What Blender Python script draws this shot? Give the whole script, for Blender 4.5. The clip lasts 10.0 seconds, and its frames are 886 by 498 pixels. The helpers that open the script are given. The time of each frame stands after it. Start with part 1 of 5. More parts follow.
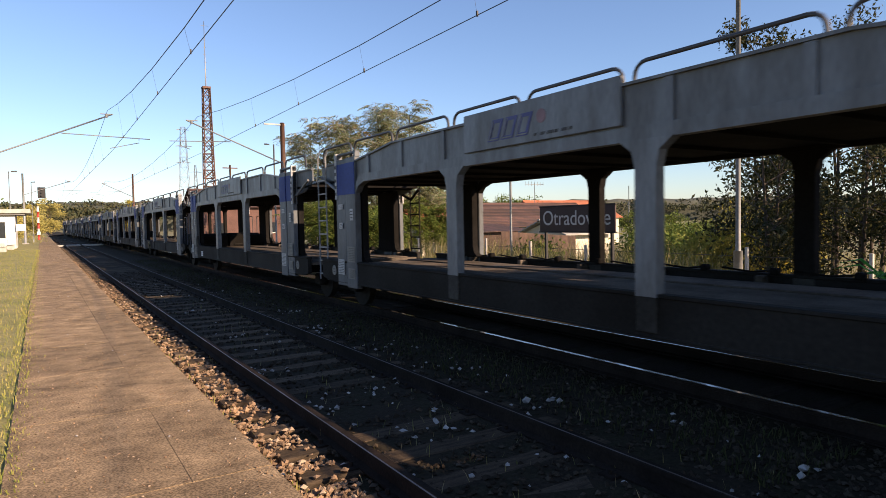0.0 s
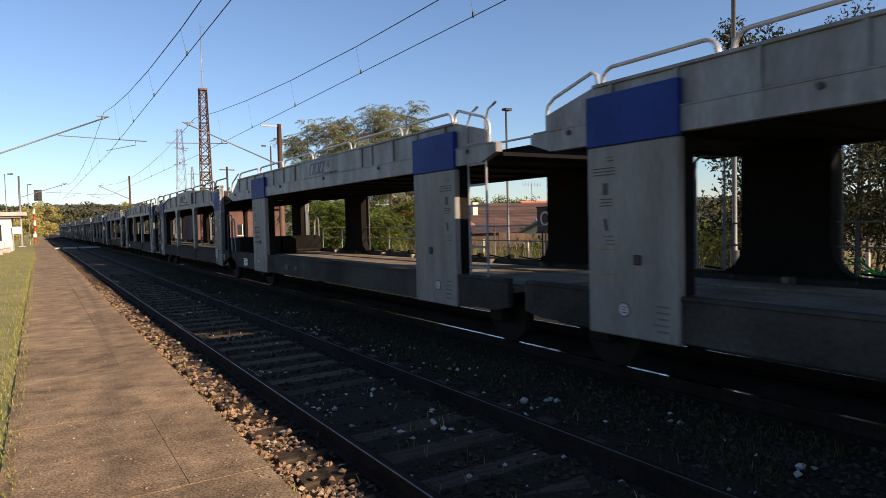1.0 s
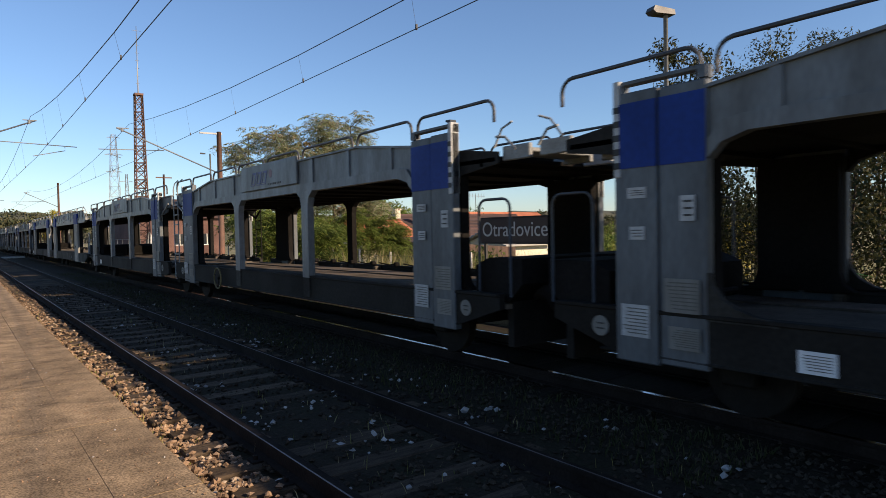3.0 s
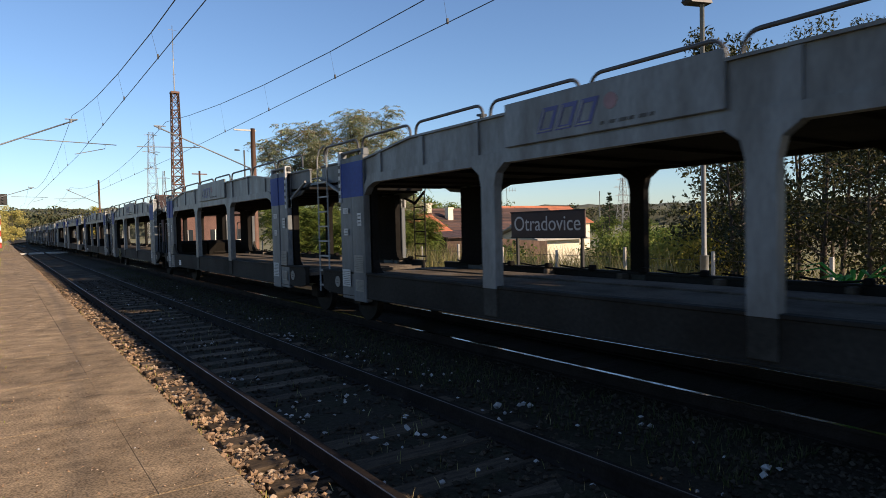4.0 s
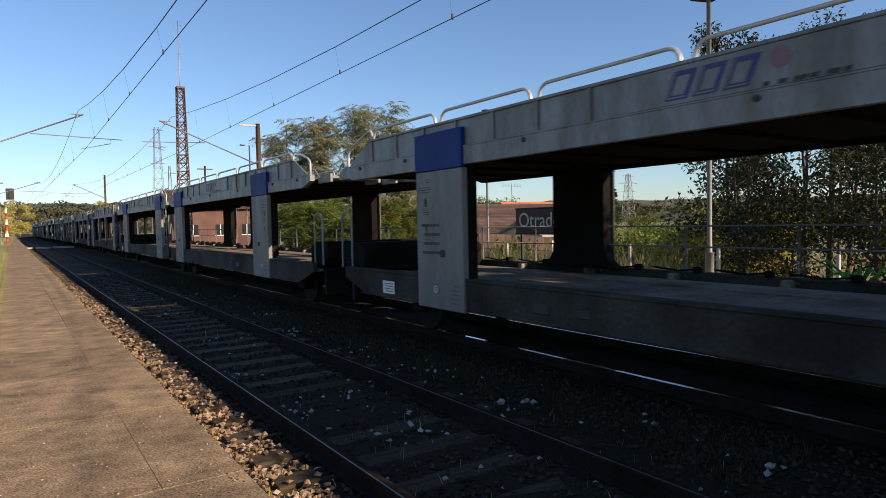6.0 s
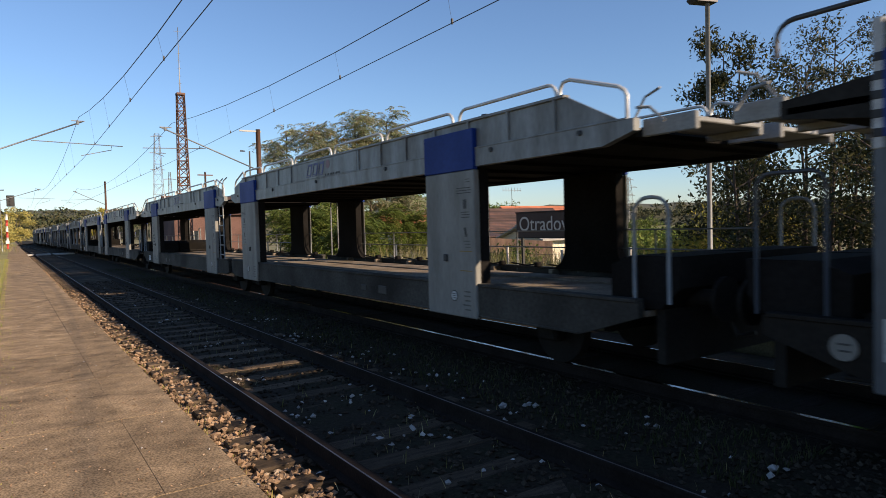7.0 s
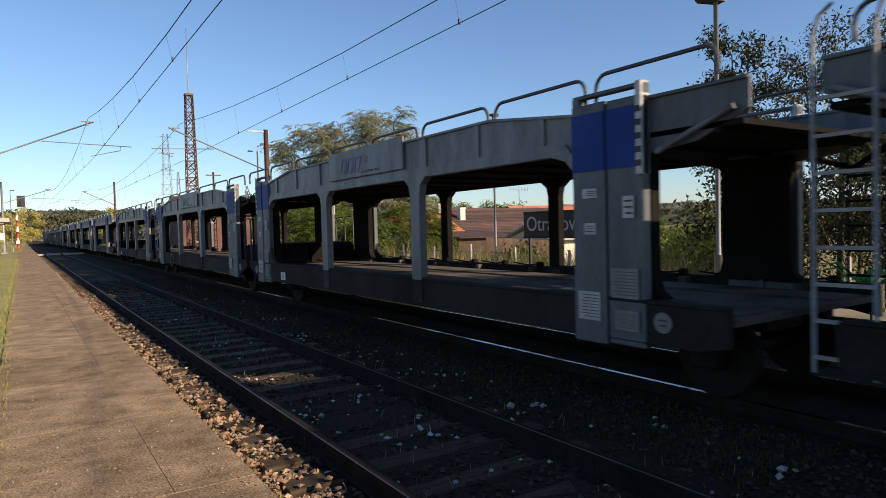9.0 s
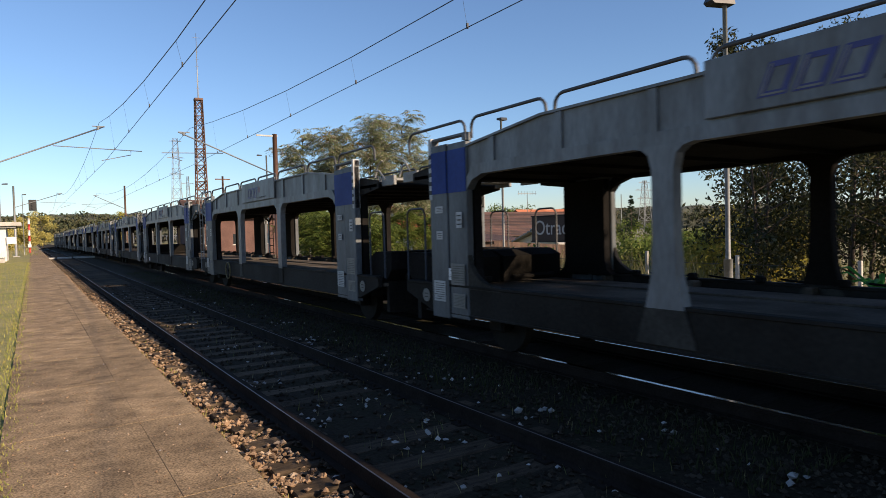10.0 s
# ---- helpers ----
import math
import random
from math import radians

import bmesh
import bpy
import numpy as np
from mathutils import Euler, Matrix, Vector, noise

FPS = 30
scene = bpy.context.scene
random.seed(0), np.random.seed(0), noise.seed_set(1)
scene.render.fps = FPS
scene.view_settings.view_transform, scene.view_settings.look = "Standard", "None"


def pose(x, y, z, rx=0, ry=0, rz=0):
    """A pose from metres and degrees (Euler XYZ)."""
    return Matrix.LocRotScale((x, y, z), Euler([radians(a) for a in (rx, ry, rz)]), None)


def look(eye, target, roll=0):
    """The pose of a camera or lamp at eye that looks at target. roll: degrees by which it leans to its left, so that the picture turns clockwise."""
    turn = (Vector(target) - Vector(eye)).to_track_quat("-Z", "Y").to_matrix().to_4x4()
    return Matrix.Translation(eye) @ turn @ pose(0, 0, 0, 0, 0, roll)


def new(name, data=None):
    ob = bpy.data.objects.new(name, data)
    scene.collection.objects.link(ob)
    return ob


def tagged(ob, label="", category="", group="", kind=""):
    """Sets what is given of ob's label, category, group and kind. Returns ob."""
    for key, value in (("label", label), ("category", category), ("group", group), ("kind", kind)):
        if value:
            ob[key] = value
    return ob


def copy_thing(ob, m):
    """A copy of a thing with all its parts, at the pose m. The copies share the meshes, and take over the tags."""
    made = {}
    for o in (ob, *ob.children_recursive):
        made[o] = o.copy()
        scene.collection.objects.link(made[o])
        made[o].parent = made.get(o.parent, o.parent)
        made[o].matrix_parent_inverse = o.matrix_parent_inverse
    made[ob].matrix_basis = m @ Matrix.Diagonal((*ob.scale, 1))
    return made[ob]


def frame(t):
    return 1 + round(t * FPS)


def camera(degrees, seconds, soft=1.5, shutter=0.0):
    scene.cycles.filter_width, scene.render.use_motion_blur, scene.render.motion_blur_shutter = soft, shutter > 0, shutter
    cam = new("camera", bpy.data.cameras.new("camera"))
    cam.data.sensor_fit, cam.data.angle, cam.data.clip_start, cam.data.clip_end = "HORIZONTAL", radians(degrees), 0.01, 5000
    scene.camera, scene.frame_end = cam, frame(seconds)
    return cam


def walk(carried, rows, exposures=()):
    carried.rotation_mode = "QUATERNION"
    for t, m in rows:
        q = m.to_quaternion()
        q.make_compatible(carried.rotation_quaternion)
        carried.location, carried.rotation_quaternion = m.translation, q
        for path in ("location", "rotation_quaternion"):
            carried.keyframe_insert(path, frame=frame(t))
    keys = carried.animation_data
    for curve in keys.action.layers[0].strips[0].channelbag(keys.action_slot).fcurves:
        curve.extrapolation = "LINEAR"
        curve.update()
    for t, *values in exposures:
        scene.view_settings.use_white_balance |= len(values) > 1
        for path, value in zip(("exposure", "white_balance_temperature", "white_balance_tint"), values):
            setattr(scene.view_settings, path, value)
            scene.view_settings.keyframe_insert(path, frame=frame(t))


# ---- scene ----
cam = camera(69.5, 10.0, soft=0.5, shutter=0.06)
PATH = [
    (0, pose(-0.018, 0.032, 1.732, 87.50, 1.13, -32.15)),
    (0.5, pose(-0.015, 0.026, 1.732, 87.95, 0.82, -32.63)),
    (1, pose(-0.015, 0.025, 1.730, 87.58, 1.37, -32.38)),
    (1.5, pose(-0.006, 0.008, 1.733, 87.65, 1.51, -32.81)),
    (2, pose(-0.010, 0.001, 1.733, 87.79, 1.35, -33.98)),
    (2.5, pose(0.007, -0.018, 1.737, 88.40, 1.02, -36.45)),
    (2.7, pose(-0.001, -0.020, 1.730, 88.55, 1.00, -37.54)),
    (3.8, pose(0.000, -0.000, 1.740, 87.80, 1.49, -35.32)),
    (4, pose(-0.006, -0.002, 1.740, 87.96, 1.36, -34.56)),
    (4.5, pose(0.001, -0.000, 1.740, 87.50, 1.46, -33.51)),
    (5, pose(-0.001, -0.001, 1.741, 87.66, 1.04, -34.02)),
    (5.5, pose(0.004, -0.000, 1.747, 87.50, 1.01, -34.11)),
    (6.8, pose(0.000, 0.000, 1.741, 87.91, 1.50, -34.09)),
    (7, pose(-0.007, -0.002, 1.739, 88.00, 1.49, -34.11)),
    (7.5, pose(-0.001, -0.005, 1.745, 88.37, 1.28, -34.61)),
    (8, pose(0.001, -0.008, 1.752, 88.17, 1.36, -34.69)),
    (8.5, pose(-0.008, -0.005, 1.748, 88.04, 1.59, -33.89)),
    (9, pose(-0.015, -0.008, 1.745, 87.99, 1.54, -33.47)),
    (9.5, pose(-0.018, -0.002, 1.745, 88.03, 1.43, -32.93)),
    (10, pose(-0.012, -0.009, 1.748, 88.35, 1.53, -32.74)),
]
walk(cam, PATH, [(0.0, 1.02, 7150, 21), (0.5, 0.84, 7050, 19), (1.0, 0.74, 7000, 18), (2.5, 0.72, 6800, 15), (4.5, 0.71, 6700, 14), (10.0, 0.71, 6700, 14)])

# ---- light ----
SUN_EL, SUN_AZ = radians(24.9), radians(153.5)  # azimuth clockwise from +y
world = bpy.data.worlds.new("sky")
scene.world = world
world.use_nodes = True
_nt = world.node_tree
_sky = _nt.nodes.new("ShaderNodeTexSky")
_sky.sky_type, _sky.sun_disc = "NISHITA", False
_sky.sun_elevation, _sky.sun_rotation = SUN_EL, SUN_AZ
_sky.air_density, _sky.dust_density, _sky.ozone_density = 1.0, 0.35, 5.2
_nt.links.new(_sky.outputs[0], _nt.nodes["Background"].inputs[0])
_nt.nodes["Background"].inputs[1].default_value = 0.098
sun = new("sun", bpy.data.lights.new("sun", "SUN"))
sun.data.energy, sun.data.angle, sun.data.color = 5.0, radians(0.5), (1.0, 0.80, 0.57)
SUN_DIR = Vector((math.sin(SUN_AZ) * math.cos(SUN_EL), math.cos(SUN_AZ) * math.cos(SUN_EL), math.sin(SUN_EL)))
sun.matrix_basis = look(SUN_DIR * 60, (0, 0, 0))


# ---- materials ----
def mat(name, base, rough=0.7, metal=0.0, vary=0.25, fine=40.0, coarse=2.5, bump=0.15, tint=None, random_amount=0.0, stretch=(1, 1, 1), spec=0.5, sharp=0.25, edge=0.14):
    """Base colour varied by a coarse and a fine noise, with a fine bump; tint is a second colour of stains."""
    m = bpy.data.materials.new(name)
    m.use_nodes = True
    nt = m.node_tree
    N, L = nt.nodes, nt.links
    b = N["Principled BSDF"]
    b.inputs["Metallic"].default_value = metal
    b.inputs["Specular IOR Level"].default_value = spec
    tc = N.new("ShaderNodeTexCoord")
    mp = N.new("ShaderNodeMapping")
    mp.inputs["Scale"].default_value = stretch
    L.new(tc.outputs["Object"], mp.inputs[0])

    def noise_node(scale, detail):
        n = N.new("ShaderNodeTexNoise")
        n.inputs["Scale"].default_value, n.inputs["Detail"].default_value = scale, detail
        L.new(mp.outputs[0], n.inputs["Vector"])
        return n

    n1, n2 = noise_node(coarse, 5), noise_node(fine, 4)
    ramp = N.new("ShaderNodeValToRGB")
    ramp.color_ramp.elements[0].position, ramp.color_ramp.elements[1].position = 0.52 - edge, 0.52 + edge
    t = tint or tuple(c * (1 - vary) for c in base)
    ramp.color_ramp.elements[0].color = (*base, 1)
    ramp.color_ramp.elements[1].color = (*t, 1)
    L.new(n1.outputs["Fac"], ramp.inputs[0])
    mul = N.new("ShaderNodeMix")
    mul.data_type, mul.blend_type = "RGBA", "MULTIPLY"
    mul.inputs["Factor"].default_value = 1.0
    r2 = N.new("ShaderNodeMapRange")
    r2.inputs[1].default_value, r2.inputs[2].default_value = 0.5 - sharp, 0.5 + sharp
    r2.inputs[3].default_value, r2.inputs[4].default_value = 1 - vary, 1 + vary * 0.6
    L.new(n2.outputs["Fac"], r2.inputs[0])
    L.new(ramp.outputs[0], mul.inputs["A"])
    L.new(r2.outputs[0], mul.inputs["B"])
    out = mul.outputs["Result"]
    if random_amount:
        oi = N.new("ShaderNodeObjectInfo")
        r3 = N.new("ShaderNodeMapRange")
        r3.inputs[3].default_value, r3.inputs[4].default_value = 1 - random_amount, 1 + random_amount
        L.new(oi.outputs["Random"], r3.inputs[0])
        m3 = N.new("ShaderNodeMix")
        m3.data_type, m3.blend_type = "RGBA", "MULTIPLY"
        m3.inputs["Factor"].default_value = 1.0
        L.new(out, m3.inputs["A"])
        L.new(r3.outputs[0], m3.inputs["B"])
        out = m3.outputs["Result"]
    L.new(out, b.inputs["Base Color"])
    rr = N.new("ShaderNodeMapRange")
    rr.inputs[3].default_value, rr.inputs[4].default_value = max(0.02, rough - 0.12), min(1, rough + 0.12)
    L.new(n1.outputs["Fac"], rr.inputs[0])
    L.new(rr.outputs[0], b.inputs["Roughness"])
    if bump:
        bp = N.new("ShaderNodeBump")
        bp.inputs["Strength"].default_value, bp.inputs["Distance"].default_value = bump, 0.02
        L.new(n2.outputs["Fac"], bp.inputs["Height"])
        L.new(bp.outputs[0], b.inputs["Normal"])
    return m


def island_mat(name, colours, rough=0.85, translucent=0.0, bump=0.0):
    """Each loose piece takes its own colour from a ramp."""
    m = bpy.data.materials.new(name)
    m.use_nodes = True
    nt = m.node_tree
    N, L = nt.nodes, nt.links
    b = N["Principled BSDF"]
    b.inputs["Roughness"].default_value = rough
    b.inputs["Specular IOR Level"].default_value = 0.12
    g = N.new("ShaderNodeNewGeometry")
    ramp = N.new("ShaderNodeValToRGB")
    els = ramp.color_ramp.elements
    while len(els) < len(colours):
        els.new(0.5)
    for i, c in enumerate(colours):
        els[i].position = i / max(1, len(colours) - 1)
        els[i].color = (*c, 1)
    L.new(g.outputs["Random Per Island"], ramp.inputs[0])
    L.new(ramp.outputs[0], b.inputs["Base Color"])
    if bump:
        tc = N.new("ShaderNodeTexCoord")
        n = N.new("ShaderNodeTexNoise")
        n.inputs["Scale"].default_value = 60
        L.new(tc.outputs["Object"], n.inputs["Vector"])
        bp = N.new("ShaderNodeBump")
        bp.inputs["Strength"].default_value, bp.inputs["Distance"].default_value = bump, 0.02
        L.new(n.outputs["Fac"], bp.inputs["Height"])
        L.new(bp.outputs[0], b.inputs["Normal"])
    if translucent:
        tr = N.new("ShaderNodeBsdfTranslucent")
        L.new(ramp.outputs[0], tr.inputs[0])
        mx = N.new("ShaderNodeMixShader")
        mx.inputs[0].default_value = translucent
        L.new(b.outputs[0], mx.inputs[1])
        L.new(tr.outputs[0], mx.inputs[2])
        L.new(mx.outputs[0], N["Material Output"].inputs[0])
    return m


M = dict(
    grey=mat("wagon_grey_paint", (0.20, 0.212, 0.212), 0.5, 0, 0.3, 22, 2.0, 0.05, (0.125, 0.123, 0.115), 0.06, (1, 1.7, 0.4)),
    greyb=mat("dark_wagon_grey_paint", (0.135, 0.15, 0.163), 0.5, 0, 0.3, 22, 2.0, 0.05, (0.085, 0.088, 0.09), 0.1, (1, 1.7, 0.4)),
    pillar=mat("slate_grey_panel_paint", (0.082, 0.096, 0.11), 0.55, 0, 0.3, 22, 2.0, 0.05, (0.055, 0.062, 0.068), 0.1, (1, 1.7, 0.4)),
    pale=mat("pale_panel_paint", (0.185, 0.185, 0.172), 0.6, 0, 0.2, 20, 1.9, 0.03, (0.135, 0.131, 0.117), 0.06, (1, 1.8, 0.4)),
    # dirt plus painted-in shade: undersides, wagon interior and far sides
    frame=mat("underframe_paint_dirt_and_shade", (0.014, 0.013, 0.0125), 0.9, 0, 0.35, 20, 1.4, 0.12, (0.010, 0.009, 0.008), spec=0.06),
    # dirty sill, its colour lowered further for the shade down there
    sill=mat("dirty_shade_toned_sill_paint", (0.022, 0.021, 0.019), 0.75, 0, 0.4, 22, 1.0, 0.08, (0.013, 0.011, 0.009), 0.15, spec=0.12),
    # worn sill grey, which also carries the shade on the post feet
    sillgrey=mat("worn_sill_grey_shade_toned", (0.062, 0.059, 0.052), 0.75, 0, 0.4, 22, 1.0, 0.08, (0.024, 0.022, 0.019), 0.15, spec=0.12),
    deckworn=mat("worn_sandy_deck_steel", (0.28, 0.235, 0.185), 0.85, 0.0, 0.4, 20, 1.2, 0.15, (0.15, 0.12, 0.09), spec=0.12),
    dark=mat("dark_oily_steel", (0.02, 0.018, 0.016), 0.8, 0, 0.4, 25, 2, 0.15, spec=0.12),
    deck=mat("deck_steel", (0.13, 0.108, 0.088), 0.85, 0.0, 0.4, 30, 1.5, 0.15, (0.06, 0.05, 0.04), spec=0.1),
    blue=mat("blue_paint", (0.001, 0.028, 0.19), 0.6, 0, 0.2, 20, 1.5, 0.03, None, 0.08, spec=0.25),
    logo=mat("logo_blue_paint", (0.028, 0.032, 0.16), 0.5, 0, 0.2, 20, 2, 0.0),
    white=mat("white_plastic_sheet", (0.72, 0.73, 0.74), 0.5, 0, 0.1, 30, 6, 0.02),
    placard=mat("weathered_placard", (0.42, 0.43, 0.43), 0.6, 0, 0.2, 30, 6, 0.02),
    spot=mat("faded_reddish_paint", (0.21, 0.12, 0.135), 0.6, 0, 0.2, 20, 4, 0.0),
    ink=mat("faded_dark_ink", (0.045, 0.045, 0.045), 0.7, 0, 0.3, 50, 8, 0.0),
    redmark=mat("faded_red_mark", (0.22, 0.07, 0.055), 0.7, 0, 0.2, 50, 8, 0.0),
    ochre=mat("ochre_mark", (0.26, 0.17, 0.05), 0.7, 0, 0.2, 50, 8, 0.0),
    grime=mat("grimy_mark", (0.10, 0.098, 0.09), 0.7, 0, 0.2, 50, 8, 0.0),
    tube=mat("galvanised_tube", (0.50, 0.50, 0.48), 0.45, 0.3, 0.2, 40, 4, 0.03),
    midtube=mat("worn_grey_tube", (0.24, 0.245, 0.24), 0.55, 0.1, 0.25, 40, 4, 0.03),
    darktube=mat("dark_painted_tube", (0.16, 0.17, 0.18), 0.5, 0, 0.2, 40, 4, 0.03),
    guard=mat("dark_guard_rail_paint", (0.04, 0.042, 0.046), 0.5, 0, 0.25, 40, 4, 0.03),
    yellow=mat("dull_yellow_paint", (0.17, 0.135, 0.05), 0.6, 0, 0.25, 30, 5, 0.05),
    wheel=mat("wheel_steel", (0.016, 0.014, 0.012), 0.8, 0.0, 0.3, 30, 4, 0.05, spec=0.12),
    railtop=mat("polished_rail_head", (0.75, 0.73, 0.70), 0.09, 1.0, 0.1, 60, 8, 0.02, None, 0, (1, 0.1, 1)),
    # worn steel for the lighter line painted as the near rails' highlight
    raildull=mat("worn_rail_head_highlight", (0.15, 0.13, 0.12), 0.5, 0.45, 0.3, 60, 6, 0.06, (0.09, 0.075, 0.063), 0, (1, 0.2, 1)),
    railrust=mat("rusty_rail_web", (0.022, 0.016, 0.013), 0.9, 0.0, 0.4, 40, 3, 0.15, spec=0.1),
    sleeper=mat("weathered_wood_sleeper", (0.12, 0.088, 0.06), 0.92, 0, 0.5, 35, 4, 0.5, (0.055, 0.042, 0.03), 0.4, (1, 6, 6), spec=0.12),
    # sleeper wood again, darkened as the shade beneath the train
    shadesleeper=mat("shade_toned_sleeper", (0.045, 0.035, 0.027), 0.92, 0, 0.5, 35, 4, 0.5, (0.022, 0.018, 0.014), 0.3, (1, 6, 6), spec=0.1),
    # bed colour darkened to hold the train's shadow
    ballast=mat("shade_toned_ballast_bed", (0.03, 0.023, 0.016), 0.95, 0, 0.5, 28, 3, 0.8, (0.028, 0.026, 0.014), spec=0.12),
    dirt=mat("brown_gravelly_dirt", (0.27, 0.195, 0.125), 0.95, 0, 0.45, 45, 6, 0.7, (0.16, 0.118, 0.075), spec=0.1, sharp=0.12),
    asphalt=mat("worn_concrete_platform", (0.35, 0.252, 0.150), 0.95, 0, 0.42, 70, 4.0, 0.35, (0.20, 0.143, 0.086), 0.12, (0.8, 1.15, 1), spec=0.2, sharp=0.075, edge=0.17),
    kerb=mat("concrete_kerb", (0.25, 0.21, 0.17), 0.9, 0, 0.3, 40, 1.6, 0.3, (0.18, 0.15, 0.12), 0.08),
    soil=mat("grassy_soil", (0.27, 0.235, 0.085), 0.95, 0, 0.45, 25, 0.9, 0.7, (0.17, 0.175, 0.05)),
    field=mat("dry_field", (0.20, 0.165, 0.075), 0.95, 0, 0.35, 12, 0.25, 0.5, (0.11, 0.12, 0.04)),
    farplat=mat("pale_gravel_platform", (0.23, 0.20, 0.15), 0.95, 0, 0.35, 40, 1.2, 0.4, (0.13, 0.13, 0.06)),
    ruststeel=mat("rusty_lattice_steel", (0.15, 0.075, 0.05), 0.75, 0.1, 0.3, 20, 1.5, 0.1, (0.10, 0.06, 0.045)),
    greysteel=mat("galvanised_steel", (0.30, 0.31, 0.31), 0.55, 0.3, 0.2, 25, 2, 0.05),
    wire=mat("copper_wire_patina", (0.035, 0.033, 0.032), 0.6, 0.3, 0.1, 50, 5, 0.0),
    signface=mat("dark_red_brown_enamel", (0.052, 0.030, 0.030), 0.45, 0, 0.15, 20, 2, 0.02),
    signwhite=mat("sign_letter_white", (0.62, 0.62, 0.60), 0.6, 0, 0.12, 40, 6, 0.0),
    rooftile=mat("brown_roof_tile", (0.072, 0.036, 0.03), 0.85, 0, 0.4, 8, 0.6, 0.2, (0.045, 0.027, 0.024), 0.4),
    rooforange=mat("orange_roof_tile", (0.42, 0.14, 0.07), 0.85, 0, 0.25, 8, 0.6, 0.2, None, 0.2),
    plaster=mat("cream_plaster", (0.66, 0.60, 0.47), 0.9, 0, 0.12, 12, 0.7, 0.1),
    greywall=mat("grey_render_wall", (0.25, 0.25, 0.25), 0.9, 0, 0.2, 12, 0.7, 0.1),
    brick=mat("red_brick_wall", (0.13, 0.068, 0.055), 0.9, 0, 0.35, 10, 0.5, 0.2),
    plank=mat("brown_fence_plank", (0.085, 0.05, 0.036), 0.9, 0, 0.35, 20, 2, 0.2, None, 0.3),
    glass=mat("dark_window_pane", (0.02, 0.025, 0.03), 0.1, 0, 0.1, 5, 1, 0.0),
    concrete=mat("pale_concrete", (0.42, 0.40, 0.36), 0.9, 0, 0.2, 25, 2, 0.2, None, 0.12),
    hut=mat("white_hut_paint", (0.68, 0.67, 0.62), 0.7, 0, 0.1, 15, 1, 0.03),
    red=mat("signal_red_paint", (0.45, 0.05, 0.03), 0.5, 0, 0.15, 20, 3, 0.02),
    black=mat("matt_black_paint", (0.015, 0.015, 0.015), 0.6, 0, 0.2, 20, 3, 0.02),
    bark=mat("tree_bark", (0.085, 0.065, 0.05), 0.95, 0, 0.4, 18, 3, 0.5, None, 0, (1, 1, 0.3)),
    hill=mat("far_wooded_hill", (0.065, 0.075, 0.06), 1.0, 0, 0.5, 0.12, 0.02, 0.0, (0.095, 0.09, 0.055), 0, (1, 1, 2.5)),
    stones=island_mat("ballast_stone", [(0.08, 0.055, 0.038), (0.22, 0.145, 0.09), (0.33, 0.22, 0.14), (0.14, 0.095, 0.063), (0.26, 0.18, 0.12), (0.42, 0.33, 0.24)], 0.95, 0, 0.4),
    # the same ballast stones in a darker set, as lying in shadow
    shadestones=island_mat("shade_toned_ballast_stone", [(0.02, 0.015, 0.011), (0.034, 0.026, 0.018), (0.052, 0.04, 0.028), (0.024, 0.018, 0.013), (0.04, 0.03, 0.021), (0.07, 0.055, 0.04)], 0.95, 0, 0.4),
    palestone=island_mat("pale_stone", [(0.24, 0.225, 0.205), (0.34, 0.32, 0.30), (0.46, 0.44, 0.42)], 0.9, 0, 0.3),
    grass=island_mat("grass_blade", [(0.20, 0.235, 0.05), (0.31, 0.31, 0.08), (0.42, 0.35, 0.13), (0.17, 0.20, 0.045)], 0.8, 0.3),
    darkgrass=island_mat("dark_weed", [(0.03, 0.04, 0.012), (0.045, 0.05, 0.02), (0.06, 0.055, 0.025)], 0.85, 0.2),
    weed=island_mat("dry_weed", [(0.36, 0.29, 0.14), (0.26, 0.22, 0.08), (0.13, 0.16, 0.04), (0.42, 0.35, 0.20), (0.18, 0.18, 0.05)], 0.85, 0.3),
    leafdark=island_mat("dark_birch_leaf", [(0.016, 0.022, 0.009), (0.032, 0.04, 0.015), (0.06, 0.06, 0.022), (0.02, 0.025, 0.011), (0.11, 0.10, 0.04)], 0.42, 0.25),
    leafgreen=island_mat("bush_leaf", [(0.08, 0.125, 0.025), (0.13, 0.175, 0.04), (0.06, 0.09, 0.02), (0.20, 0.21, 0.055)], 0.7, 0.3),
    leafacacia=island_mat("acacia_leaf", [(0.16, 0.21, 0.09), (0.28, 0.33, 0.18), (0.32, 0.31, 0.20), (0.20, 0.26, 0.12), (0.42, 0.40, 0.30), (0.32, 0.23, 0.17)], 0.6, 0.4),
    leaforange=island_mat("autumn_orange_leaf", [(0.30, 0.16, 0.025), (0.36, 0.22, 0.04), (0.17, 0.13, 0.03)], 0.7, 0.35),
    leafyellow=island_mat("autumn_yellow_leaf", [(0.34, 0.29, 0.05), (0.26, 0.25, 0.045), (0.42, 0.32, 0.07), (0.18, 0.20, 0.045)], 0.7, 0.35),
    leafpale=island_mat("pale_autumn_leaf", [(0.46, 0.40, 0.12), (0.36, 0.33, 0.10), (0.52, 0.42, 0.15), (0.30, 0.30, 0.10)], 0.8, 0.35),
    leaffir=island_mat("fir_needle", [(0.018, 0.032, 0.018), (0.03, 0.045, 0.02)], 0.8, 0.1),
    leaffar=island_mat("far_woods_leaf", [(0.045, 0.06, 0.035), (0.065, 0.075, 0.04), (0.09, 0.085, 0.045), (0.04, 0.05, 0.035)], 1.0, 0.1),
